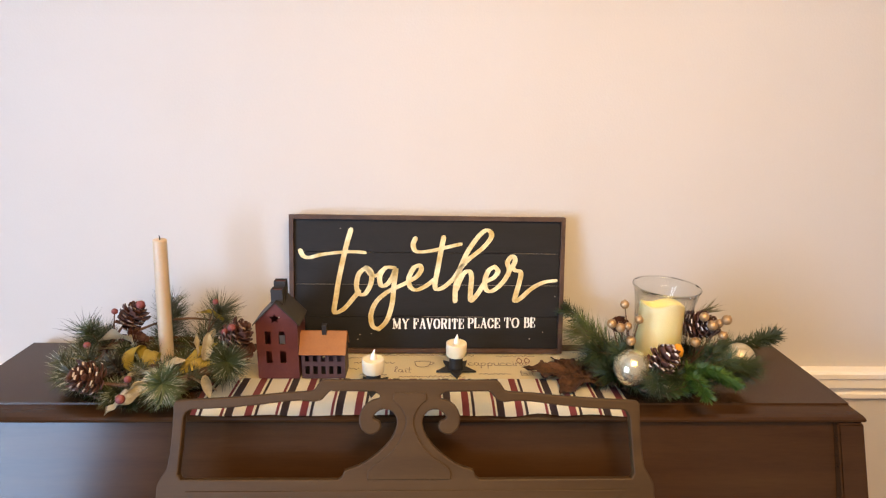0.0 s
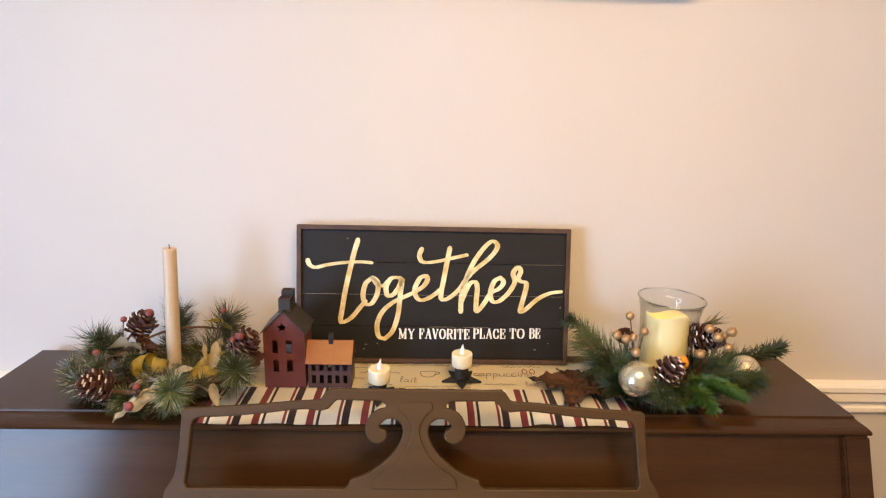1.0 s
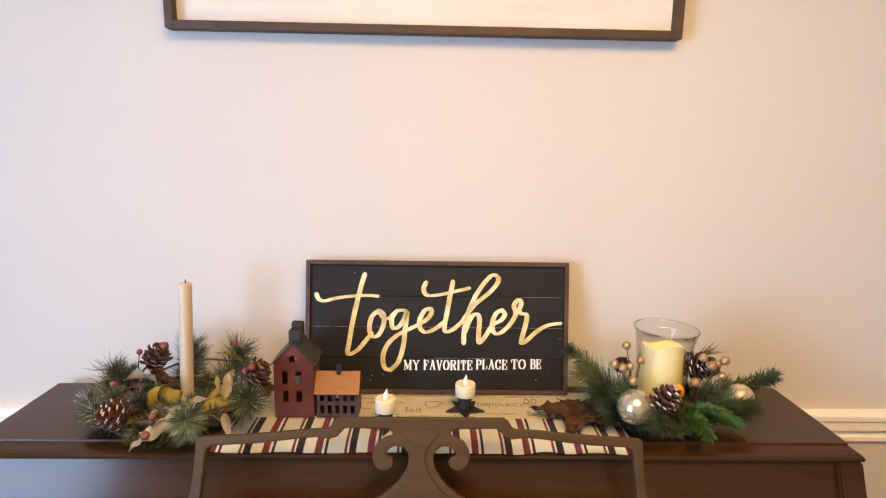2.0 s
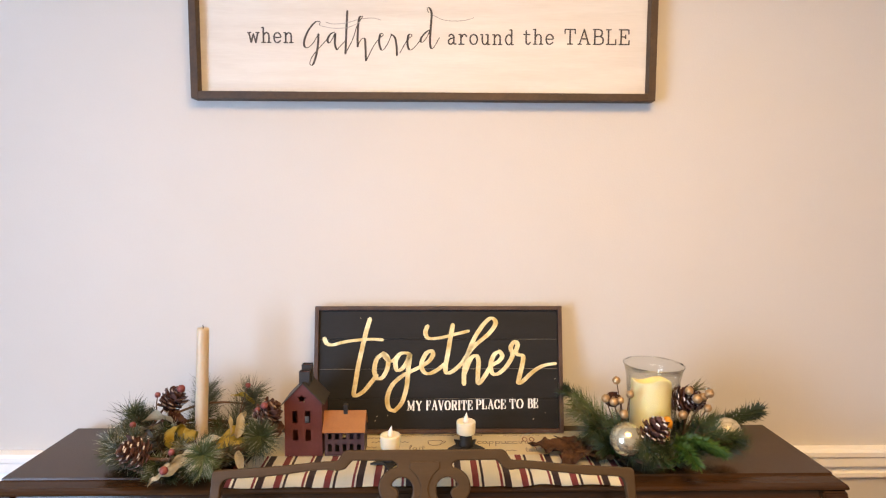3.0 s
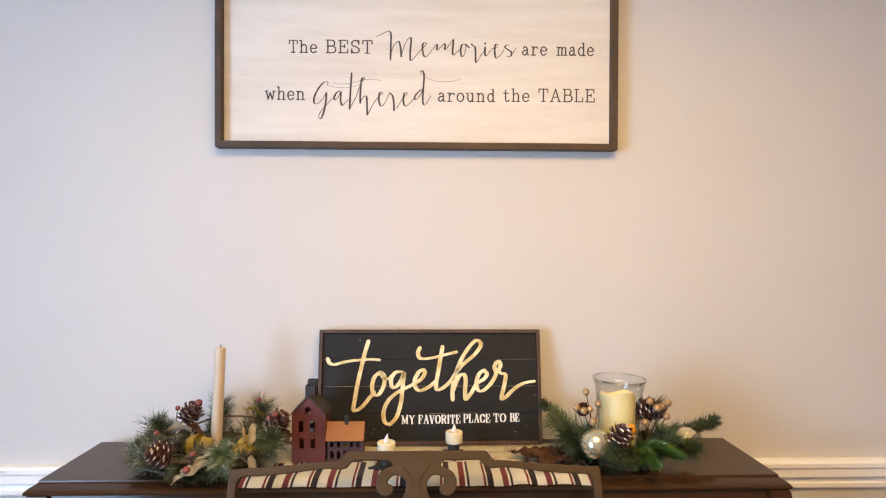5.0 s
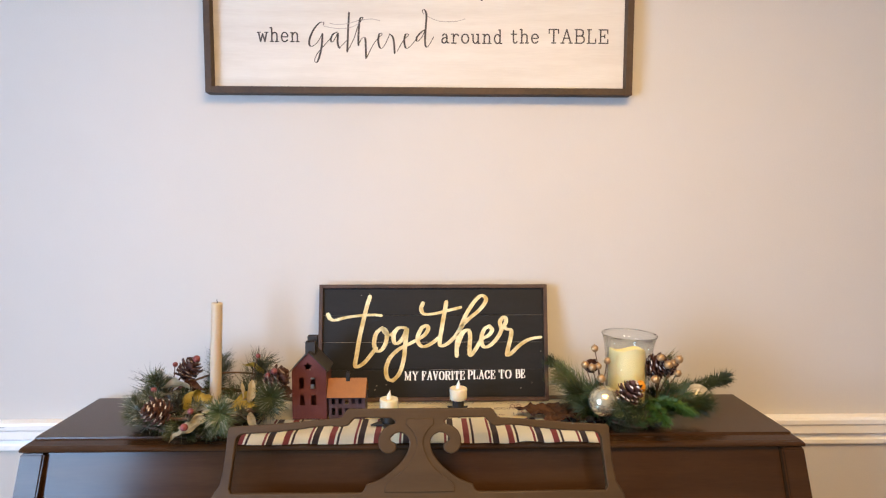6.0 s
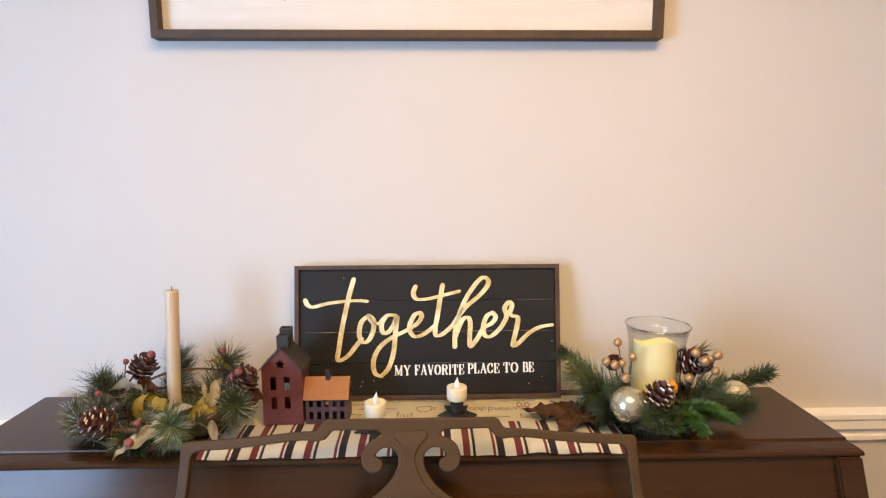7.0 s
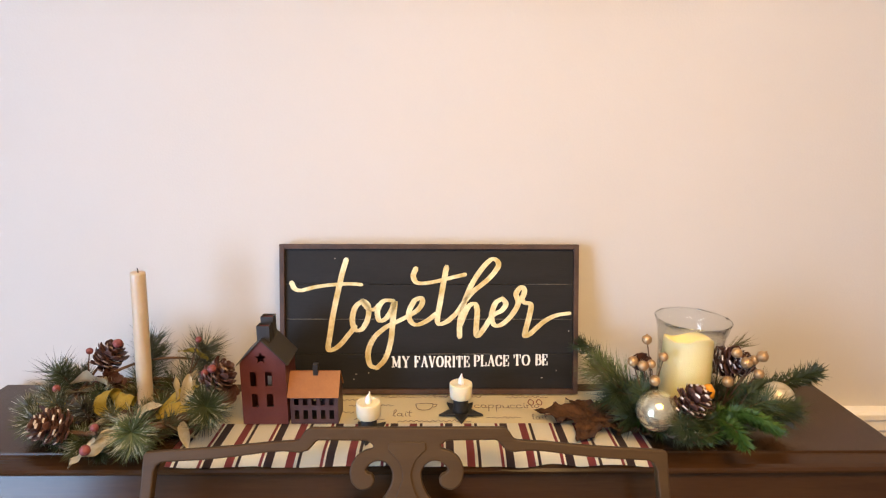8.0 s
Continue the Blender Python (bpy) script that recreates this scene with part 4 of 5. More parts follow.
def tealight(x, y, z, lean):
    ob = thing("tealight", (x, y, z), "cream battery tealight with a milky unseen flame added as a glow in the recess", "tealight", "tealights")
    body = [(0, 0.0), (0.0172, 0.0), (0.0183, 0.0012), (0.0187, 0.012), (0.0189, 0.0220), (0.0185, 0.0239), (0.0176, 0.0246), (0.015, 0.0233), (0.008, 0.0218), (0, 0.0214)]
    part("body", lathe(body, 40, pose(x, y, z)), TEA_WAX, ob, smooth=True)
    flame = [(0.0032, 0.0208), (0.0052, 0.0238), (0.0052, 0.0272), (0.0038, 0.0325), (0.0018, 0.0375), (0.0005, 0.0415), (0, 0.0425)]
    part("flame", lathe(flame, 16, pose(x, y, z), lambda v, a: v + Vector((lean * max(0, v.z - 0.027) ** 2 * 14, 0, 0))), FLAME, ob, "milky unseen flame added as a glow in the recess", True)


for x, y, turn, lean in ((0.0835, -0.145, 270, 0.35), (-0.0615, -0.210, 268, 0.9)):
    star_holder(x, y, turn)
    tealight(x, y, TOP + 0.0291, lean)


# ---- greenery ----
def needle_mesh(stem, count, length, spread, width=0.00095, start=0.1, rng=None, flat=0.0, tip=0.5, frost=0.0):
    """A sprig: a thin stem with needles along it. spread: the angle of the needles to the stem; tip: how many crowd at the end."""
    rng = rng or random.Random(1)
    line = smooth_line(stem, 8)
    verts, faces, mats = [], [], []

    n = len(line)
    bm = tube(bmesh.new(), stem, 0.0022, 0.0012, 5, 4)
    bm.verts.index_update()
    for v in bm.verts:
        verts.append(v.co.copy())
    for f in bm.faces:
        faces.append([v.index for v in f.verts])
        mats.append(0)
    bm.free()
    for k in range(count):
        t = 1.0 - (1 - start) * rng.random() ** (1.0 + tip)
        i = min(n - 2, int(t * (n - 1)))
        f = t * (n - 1) - i
        q = line[i].lerp(line[i + 1], f)
        d = (line[min(i + 2, n - 1)] - line[max(i - 1, 0)]).normalized()
        u = d.orthogonal().normalized()
        w = d.cross(u)
        a = rng.uniform(0, 2 * math.pi)
        th = radians(spread * rng.uniform(0.55, 1.2)) * (1 - 0.35 * max(0, t - 0.8) / 0.2 * rng.random())
        radial = u * math.cos(a) + w * math.sin(a)
        if flat:
            radial = (radial - Vector((0, 0, radial.z)) * flat).normalized()
        dirn = (d * math.cos(th) + radial * math.sin(th)).normalized()
        ln = length * rng.uniform(0.65, 1.12)
        s1 = dirn.orthogonal().normalized() * width * 0.5
        s2 = dirn.cross(s1)
        bend = Vector((rng.uniform(-1, 1), rng.uniform(-1, 1), rng.uniform(-1.2, 0.5))) * ln * 0.08
        mid, end = q + dirn * ln * 0.55 + bend, q + dirn * ln + bend * 0.4
        b = len(verts)
        verts += [q + s1 * 0.7, q - s1 * 0.4 + s2 * 0.6, q - s1 * 0.4 - s2 * 0.6, mid + s1, mid - s1 * 0.5 + s2 * 0.8, mid - s1 * 0.5 - s2 * 0.8, end]
        m = 2 if rng.random() < frost else 1
        for x, y in ((0, 1), (1, 2), (2, 0)):
            faces.append((b + x, b + y, b + y + 3, b + x + 3))
            mats.append(1)
            faces.append((b + 3 + x, b + 3 + y, b + 6))
            mats.append(m)
    me = bpy.data.meshes.new("sprig")
    me.from_pydata([tuple(v) for v in verts], [], faces)
    me.polygons.foreach_set("material_index", mats)
    return me


FROST = surface("needle_frost", (0.20, 0.22, 0.15), (0.50, 0.50, 0.42), 60, 0.4, bump=0)
sprig_seed = [0]


def sprig(parent, stem, material, count=260, length=0.035, spread=55, **k):
    sprig_seed[0] += 1
    me = needle_mesh(stem, count, length, spread, rng=random.Random(sprig_seed[0]), **k)
    for m in (TWIG, material, FROST):
        me.materials.append(m)
    return part("pine_sprig", me, None, parent)


def cone_mesh(tip_material, length=0.052, radius=0.0245, count=62, seed=3):
    """An open pine cone: a core with separate spreading scales set in a spiral, each with a pale lip."""
    rng = random.Random(seed)
    bm = lathe([(0, -length * 0.42), (radius * 0.3, -length * 0.36), (radius * 0.32, 0), (radius * 0.18, length * 0.35), (0, length * 0.44)], 9)
    for i in range(count):
        t = (i + 0.5) / count
        h = -length * 0.40 + length * 0.86 * t
        r = radius * (0.55 + 0.45 * math.sin(math.pi * min(1, 0.22 + 0.62 * t))) * (1 - 0.62 * max(0, t - 0.55) / 0.45) * rng.uniform(0.82, 1.12)
        lift = 0.10 + 1.0 * t + rng.uniform(-0.25, 0.25)
        w = radius * 0.25 * rng.uniform(0.85, 1.2) * (1 - 0.45 * max(0, t - 0.5))
        m = Matrix.Rotation(i * 2.39996 + rng.uniform(-0.1, 0.1), 4, "Z")
        rows = ((0.18, 0.0, 0.4, 0.0006), (0.62, 0.30, 0.85, 0.0008), (0.90, 0.62, 1.0, 0.0011), (1.0, 0.90, 0.62, 0.0012), (1.035, 1.02, 0.20, 0.0005))
        pale = 1 if rng.random() < 0.6 else 0
        rings = [[bm.verts.new(m @ Vector((px * r, s * hw * w, h + pz * r * lift * 0.75 + e * th - (abs(s) * 0.0012 if px > 0.5 else 0)))) for s, e in ((-1, -1), (1, -1), (1, 1), (-1, 1))]
                 for px, pz, hw, th in rows]
        for j, (p, q) in enumerate(zip(rings, rings[1:])):
            for k in range(4):
                bm.faces.new((p[k], p[(k + 1) % 4], q[(k + 1) % 4], q[k])).material_index = pale if j == 3 else 0
        bm.faces.new(rings[-1]).material_index = pale
    return mesh_of(bm, [CONE_BROWN, tip_material])


CONE_WHITE_MESH, CONE_TAN_MESH = cone_mesh(CONE_TIP), cone_mesh(CONE_TIP_TAN, seed=8)


def pine_cone(parent, place, turn, size=1.0, white=True):
    part("pine_cone", CONE_WHITE_MESH if white else CONE_TAN_MESH, None, parent, "open brown pine cone with pale tips",
         m=pose(*place, *turn) @ Matrix.Scale(size, 4))


def berry_mesh(material, r, crown):
    bm = bmesh.new()
    bmesh.ops.create_icosphere(bm, subdivisions=3, radius=r)
    for v in bm.verts:
        v.co *= 1 + 0.05 * noise.noise(v.co * (1.6 / r))
    if crown:
        tip = lathe([(0.0009, r * 0.9), (0.0016, r * 1.12), (0.0005, r * 1.3), (0, r * 1.3)], 8)
        me = bpy.data.meshes.new("t")
        tip.to_mesh(me)
        tip.free()
        bm.from_mesh(me)
        bpy.data.meshes.remove(me)
    return mesh_of(bm, material, True)


RED_MESH, GOLD_MESH = berry_mesh(BERRY_RED, 0.0068, False), berry_mesh(BERRY_GOLD, 0.0078, True)


def berry(parent, place, mesh, foot, size=1.0):
    rng = random.Random(str(place))
    d = (Vector(place) - Vector(foot))
    m = Matrix.Translation(place) @ d.to_track_quat("Z", "Y").to_matrix().to_4x4() @ Matrix.Scale(size, 4)
    ob = part("berry", mesh, None, parent, m=m)
    mid = Vector(place).lerp(Vector(foot), 0.5) + Vector((rng.uniform(-1, 1), rng.uniform(-1, 1), 0)) * 0.004
    part("stalk", tube(bmesh.new(), [foot, mid, place], 0.0013, 0.0009, 5, 3), TWIG, parent)
    return ob


def leaf_mesh(length, width, curl, fold, material, seed=1, teeth=0.0):
    """A pointed leaf along x with a fold at its middle rib, a curl along it and wavy edges."""
    rng = random.Random(seed)
    bm = bmesh.new()
    nx, ny = 14, 6
    g = []
    for i in range(nx + 1):
        t = i / nx
        w = width * (math.sin(math.pi * min(1, t * 0.93 + 0.05)) ** 0.8) * (1 - 0.25 * t) + 0.0006
        row = []
        for j in range(ny + 1):
            s = j / ny * 2 - 1
            edge = 1 + teeth * (1 if i % 2 else -1) * (abs(s) > 0.99)
            wav = 0.2 * width * math.sin(t * 11 + seed + s * 2) * abs(s)
            row.append(bm.verts.new((t * length, s * w * edge, abs(s) * w * fold + wav - curl * length * t * t + 0.05 * length * math.sin(t * 5 + seed))))
        g.append(row)
    for i in range(nx):
        for j in range(ny):
            bm.faces.new((g[i][j], g[i][j + 1], g[i + 1][j + 1], g[i + 1][j]))
    bmesh.ops.solidify(bm, geom=bm.faces[:], thickness=0.0007)
    return mesh_of(bm, material, True)


def leaf(parent, place, turn, length, width, material, label, curl=0.25, fold=0.3, seed=1):
    part("leaf", leaf_mesh(length, width, curl, fold, material, seed), None, parent, label, m=pose(*place, *turn))


# ---- the pine wreath round the taper candle ----
wreath = thing("pine_wreath", (-0.46, -0.17, LID), "frosted pine wreath with cones, red berries and gold leaves", "wreath")
WX, WY = -0.452, -0.18
for k in range(5):
    rng = random.Random(40 + k)
    ring = []
    for i in range(25):
        a = 2 * math.pi * i / 24
        r = 0.086 + 0.010 * math.sin(3 * a + k * 1.3) + 0.003 * k
        ring.append((WX + r * 1.22 * math.cos(a), WY + r * 0.93 * math.sin(a), LID + 0.012 + 0.006 * k + 0.008 * math.sin(2 * a + k)))
    part("twig_ring", tube(bmesh.new(), ring, 0.0036, 0.0036, 6, 2), TWIG, wreath)
part("arched_twig", tube(bmesh.new(), [(-0.56, -0.19, 1.07), (-0.52, -0.15, 1.105), (-0.47, -0.11, 1.125), (-0.42, -0.08, 1.125), (-0.36, -0.08, 1.12)], 0.003, 0.002, 6), TWIG, wreath)
part("arched_twig", tube(bmesh.new(), [(-0.545, -0.2, 1.07), (-0.53, -0.16, 1.10), (-0.515, -0.125, 1.13)], 0.0028, 0.002, 6), TWIG, wreath)
part("arched_twig", tube(bmesh.new(), [(-0.50, -0.26, 1.07), (-0.45, -0.25, 1.09), (-0.40, -0.24, 1.085), (-0.33, -0.23, 1.09)], 0.0028, 0.002, 6), TWIG, wreath)
S = NEEDLE_GREY
# the upright tufts at the back and side
sprig(wreath, [(-0.555, -0.17, 1.075), (-0.564, -0.155, 1.102), (-0.572, -0.145, 1.128)], NEEDLE_DRY, 90, 0.048, 68, start=0.35, width=0.0009)
sprig(wreath, [(-0.56, -0.19, 1.07), (-0.560, -0.18, 1.09), (-0.564, -0.17, 1.105)], S, 200, 0.032, 65, frost=0.3)
sprig(wreath, [(-0.55, -0.20, 1.065), (-0.562, -0.195, 1.08), (-0.572, -0.19, 1.088)], S, 240, 0.030, 62, frost=0.4)
sprig(wreath, [(-0.54, -0.215, 1.07), (-0.550, -0.225, 1.08), (-0.557, -0.228, 1.085)], S, 210, 0.028, 62, frost=0.4)
sprig(wreath, [(-0.53, -0.13, 1.065), (-0.555, -0.115, 1.085), (-0.566, -0.11, 1.095)], S, 180, 0.034, 60)
sprig(wreath, [(-0.46, -0.10, 1.08), (-0.453, -0.092, 1.118), (-0.447, -0.085, 1.152)], S, 260, 0.044, 58, start=0.1)
sprig(wreath, [(-0.46, -0.10, 1.07), (-0.45, -0.085, 1.10), (-0.445, -0.075, 1.13)], NEEDLE_DARK, 260, 0.042, 60)
sprig(wreath, [(-0.395, -0.12, 1.08), (-0.372, -0.105, 1.112), (-0.352, -0.095, 1.148)], S, 320, 0.050, 66, start=0.2)
sprig(wreath, [(-0.40, -0.10, 1.07), (-0.37, -0.085, 1.10), (-0.35, -0.08, 1.12)], NEEDLE_OLIVE, 200, 0.036, 60)
# the fans that face the room
sprig(wreath, [(-0.305, -0.235, 1.10), (-0.292, -0.255, 1.122), (-0.283, -0.275, 1.133)], NEEDLE_DARK, 380, 0.041, 82, start=0.45, frost=0.16)
sprig(wreath, [(-0.315, -0.21, 1.08), (-0.30, -0.232, 1.10), (-0.29, -0.25, 1.112)], NEEDLE_DARK, 240, 0.038, 75, frost=0.15)
sprig(wreath, [(-0.384, -0.265, 1.09), (-0.374, -0.297, 1.115), (-0.364, -0.324, 1.122)], NEEDLE_FRESH, 380, 0.039, 84, start=0.45, frost=0.25)
sprig(wreath, [(-0.40, -0.26, 1.07), (-0.385, -0.284, 1.088), (-0.372, -0.304, 1.095)], NEEDLE_FRESH, 300, 0.031, 76, frost=0.3)
sprig(wreath, [(-0.42, -0.26, 1.065), (-0.41, -0.280, 1.077), (-0.395, -0.292, 1.086)], NEEDLE_DARK, 260, 0.026, 70, frost=0.3)
sprig(wreath, [(-0.46, -0.24, 1.06), (-0.465, -0.258, 1.070), (-0.468, -0.270, 1.074)], NEEDLE_DARK, 280, 0.025, 65, frost=0.1)
# a thick tuft at the back and a few dull needles over the bow
sprig(wreath, [(-0.535, -0.150, 1.080), (-0.546, -0.160, 1.115), (-0.552, -0.165, 1.136)], NEEDLE_DARK, 320, 0.034, 70, start=0.35, frost=0.2)
sprig(wreath, [(-0.470, -0.225, 1.075), (-0.478, -0.232, 1.098), (-0.482, -0.236, 1.112)], NEEDLE_DRY, 170, 0.030, 62, start=0.3, frost=0.2)
sprig(wreath, [(-0.420, -0.235, 1.080), (-0.424, -0.246, 1.096), (-0.428, -0.252, 1.106)], NEEDLE_OLIVE, 130, 0.026, 60, start=0.3, frost=0.2)
# filling round the ring
for k in range(16):
    a = 2 * math.pi * (k + 0.4) / 16
    rng = random.Random(70 + k)
    r0, r1 = 0.08, 0.108 + 0.014 * rng.random()
    z1 = LID + 0.028 + 0.014 * rng.random()
    sprig(wreath, [(WX + r0 * 1.2 * math.cos(a), WY + r0 * 0.9 * math.sin(a), LID + 0.016),
                   (WX + (r0 + r1) * 0.6 * math.cos(a + 0.2), WY + (r0 + r1) * 0.45 * math.sin(a + 0.2), LID + 0.024),
                   (WX + r1 * 1.12 * math.cos(a + 0.35), WY + r1 * 0.85 * math.sin(a + 0.35), z1)],
          (NEEDLE_DARK, S, NEEDLE_DARK, NEEDLE_OLIVE)[k % 4], 170, 0.030, 58, frost=0.12)
for k in range(14):
    a = 2 * math.pi * k / 14
    rng = random.Random(270 + k)
    x, y = WX + 0.062 * math.cos(a) * rng.uniform(0.7, 1.2), WY - 0.01 + 0.05 * math.sin(a) * rng.uniform(0.7, 1.2)
    dx, dy = rng.uniform(-0.03, 0.03), rng.uniform(-0.03, 0.01)
    sprig(wreath, [(x, y, LID + 0.008), (x + dx * 0.5, y + dy * 0.5, LID + 0.022), (x + dx, y + dy, LID + 0.034 + 0.014 * rng.random())],
          (NEEDLE_OLIVE, S, NEEDLE_DARK)[k % 3], 150, 0.028, 62, frost=0.15)
for x, y, z, dx, dy, dz in ((-0.55, -0.21, 1.07, -0.02, -0.01, 0.035), (-0.555, -0.20, 1.07, -0.018, -0.01, 0.022), (-0.53, -0.235, 1.068, -0.015, -0.01, 0.03), (-0.56, -0.165, 1.07, -0.018, 0.0, 0.03),
                            (-0.52, -0.20, 1.07, -0.01, -0.02, 0.04), (-0.565, -0.18, 1.065, -0.015, -0.005, 0.016), (-0.54, -0.13, 1.07, -0.015, 0.02, 0.04), (-0.50, -0.17, 1.07, 0.01, -0.01, 0.035),
                            (-0.45, -0.13, 1.07, 0.0, 0.01, 0.04), (-0.38, -0.14, 1.07, 0.015, 0.0, 0.03), (-0.34, -0.17, 1.07, 0.02, -0.01, 0.04), (-0.45, -0.26, 1.062, -0.01, -0.012, 0.02)):
    sprig(wreath, [(x, y, z), (x + dx * 0.6, y + dy * 0.6, z + dz * 0.55), (x + dx, y + dy, z + dz)], S if x < -0.5 else NEEDLE_DARK, 190, 0.031, 60, frost=0.3)
for x, y, dx, dy in ((-0.475, -0.255, 0.0, -0.020), (-0.445, -0.264, 0.01, -0.018), (-0.41, -0.260, 0.01, -0.022), (-0.38, -0.254, 0.006, -0.018)):
    sprig(wreath, [(x, y, LID + 0.008), (x + dx * 0.5, y + dy * 0.5, LID + 0.014), (x + dx, y + dy, LID + 0.017)], NEEDLE_DARK, 190, 0.022, 60)
for place, turn, size, white in (((-0.492, -0.290, 1.113), (22, -62, 10), 0.98, True), ((-0.502, -0.118, 1.142), (-12, 34, 0), 0.98, False),
                                 ((-0.495, -0.140, 1.100), (40, 30, 40), 0.92, False), ((-0.288, -0.212, 1.150), (0, 48, 20), 0.95, False),
                                 ((-0.283, -0.20, 1.118), (60, 30, 0), 0.8, False), ((-0.415, -0.245, 1.092), (70, 50, 0), 0.7, False)):
    pine_cone(wreath, place, turn, size, white)
for place, foot, size in (((-0.482, -0.122, 1.168), (-0.505, -0.13, 1.12), 1.25), ((-0.525, -0.13, 1.158), (-0.525, -0.14, 1.11), 0.9), ((-0.430, -0.322, 1.094), (-0.44, -0.28, 1.075), 1.15),
                          ((-0.424, -0.305, 1.118), (-0.44, -0.27, 1.08), 0.9), ((-0.540, -0.20, 1.125), (-0.53, -0.22, 1.08), 0.95), ((-0.352, -0.115, 1.172), (-0.37, -0.12, 1.11), 0.85),
                          ((-0.287, -0.232, 1.172), (-0.30, -0.22, 1.11), 1.0), ((-0.303, -0.22, 1.160), (-0.31, -0.21, 1.11), 0.85), ((-0.392, -0.20, 1.094), (-0.40, -0.20, 1.06), 0.9),
                          ((-0.505, -0.15, 1.115), (-0.52, -0.16, 1.08), 0.8)):
    berry(wreath, place, RED_MESH, foot, size * 0.9)
GOLDEN, PALE = "gold cloth leaf", "cream cloth leaf"
for place, turn, ln, wd, mat, lab, seed in (((-0.395, -0.275, 1.102), (15, 6, 195), 0.062, 0.019, LEAF_CREAM, PALE, 1), ((-0.405, -0.285, 1.095), (-20, 10, 216), 0.052, 0.015, LEAF_CREAM, PALE, 2), ((-0.385, -0.26, 1.105), (30, -8, 170), 0.05, 0.014, LEAF_CREAM, PALE, 14), ((-0.43, -0.315, 1.09), (10, 14, 230), 0.03, 0.010, LEAF_CREAM, PALE, 15),
                                            ((-0.482, -0.17, 1.11), (25, 0, 172), 0.07, 0.016, LEAF_CREAM, PALE, 3), ((-0.36, -0.19, 1.085), (30, -40, 75), 0.055, 0.010, LEAF_CREAM, PALE, 4),
                                            ((-0.39, -0.20, 1.08), (20, -35, 40), 0.075, 0.010, LEAF_GOLD, GOLDEN, 5), ((-0.385, -0.215, 1.085), (40, -12, 25), 0.068, 0.011, LEAF_GOLD, GOLDEN, 6),
                                            ((-0.335, -0.24, 1.09), (10, 35, 300), 0.038, 0.008, LEAF_CREAM, PALE, 7), ((-0.36, -0.25, 1.09), (-20, 20, 20), 0.05, 0.010, LEAF_CREAM, PALE, 8),
                                            ((-0.38, -0.16, 1.07), (30, -50, 60), 0.07, 0.012, LEAF_CREAM, PALE, 9), ((-0.53, -0.20, 1.10), (20, -10, 190), 0.05, 0.012, LEAF_GOLD, GOLDEN, 10),
                                            ((-0.345, -0.10, 1.13), (40, -40, 200), 0.05, 0.012, LEAF_GOLD, GOLDEN, 11), ((-0.445, -0.305, 1.075), (30, 20, 200), 0.022, 0.010, LEAF_CREAM, PALE, 12)):
    leaf(wreath, place, turn, ln, wd, mat, lab, seed=seed)


def ribbon_loop(points, across, seed, label):
    """A satin strip along a line; across: the strip's width as a vector. It creases a little towards its ends."""
    line = smooth_line(points, 7)
    bm = bmesh.new()
    rows = []
    for i, q in enumerate(line):
        f = i / (len(line) - 1)
        wide = 0.55 + 0.45 * math.sin(math.pi * f) ** 0.6
        rows.append([bm.verts.new(q + Vector(across) * (k / 6 - 0.5) * wide + Vector((0, 0, 0.0012 * math.sin(k * 1.9 + seed + 5 * f)))) for k in range(7)])
    for a, b in zip(rows, rows[1:]):
        for k in range(6):
            bm.faces.new((a[k], a[k + 1], b[k + 1], b[k]))
    bmesh.ops.solidify(bm, geom=bm.faces[:], thickness=0.0007)
    part("ribbon_loop", bm, LEAF_GOLD, wreath, label, True)


SATIN = "yellow satin ribbon loop"
ribbon_loop([(-0.462, -0.204, 1.080), (-0.468, -0.215, 1.097), (-0.467, -0.213, 1.113), (-0.462, -0.203, 1.122), (-0.457, -0.190, 1.115), (-0.455, -0.188, 1.096)], (0.020, 0.005, 0.006), 1, SATIN)
ribbon_loop([(-0.440, -0.206, 1.082), (-0.435, -0.217, 1.095), (-0.433, -0.215, 1.108), (-0.432, -0.204, 1.116), (-0.432, -0.192, 1.109), (-0.436, -0.190, 1.092)], (0.021, 0.002, -0.006), 4, SATIN)
ribbon_loop([(-0.450, -0.212, 1.090), (-0.440, -0.224, 1.095), (-0.426, -0.230, 1.092), (-0.412, -0.232, 1.084)], (0.004, -0.009, 0.010), 7, "yellow satin ribbon tail")
# crinkled pale leaves between the tufts
for place, turn, ln, wd, seed in (((-0.478, -0.172, 1.118), (40, -6, 168), 0.062, 0.019, 31), ((-0.350, -0.200, 1.098), (50, -58, 78), 0.048, 0.010, 32), ((-0.366, -0.186, 1.092), (70, -62, 98), 0.045, 0.008, 33),
                                  ((-0.415, -0.250, 1.104), (20, 4, 205), 0.045, 0.013, 34), ((-0.402, -0.236, 1.104), (35, -14, 20), 0.035, 0.007, 36)):
    leaf(wreath, place, turn, ln, wd, LEAF_CREAM, PALE, curl=0.12, fold=0.55, seed=seed)

taper = thing("taper_candle", (-0.443, -0.1325, LID), "ivory taper candle standing unlit in the wreath", "candle")
lean_pose = pose(-0.4415, -0.1345, LID + 0.001, -0.2, 2.6, 0)
part("wax", lathe([(0, 0), (0.0122, 0), (0.0122, 0.02), (0.0119, 0.12), (0.0115, 0.2385), (0.0110, 0.2415), (0.006, 0.2422), (0.003, 0.2410), (0, 0.2410)], 28, lean_pose), CANDLE_WAX, taper, smooth=True)
part("wick", tube(bmesh.new(), [lean_pose @ Vector(q) for q in ((0, 0, 0.240), (0.0003, 0, 0.244), (-0.0006, 0, 0.2485))], 0.0011, 0.0008, 6), BLACK_IRON, taper, "black burnt wick")

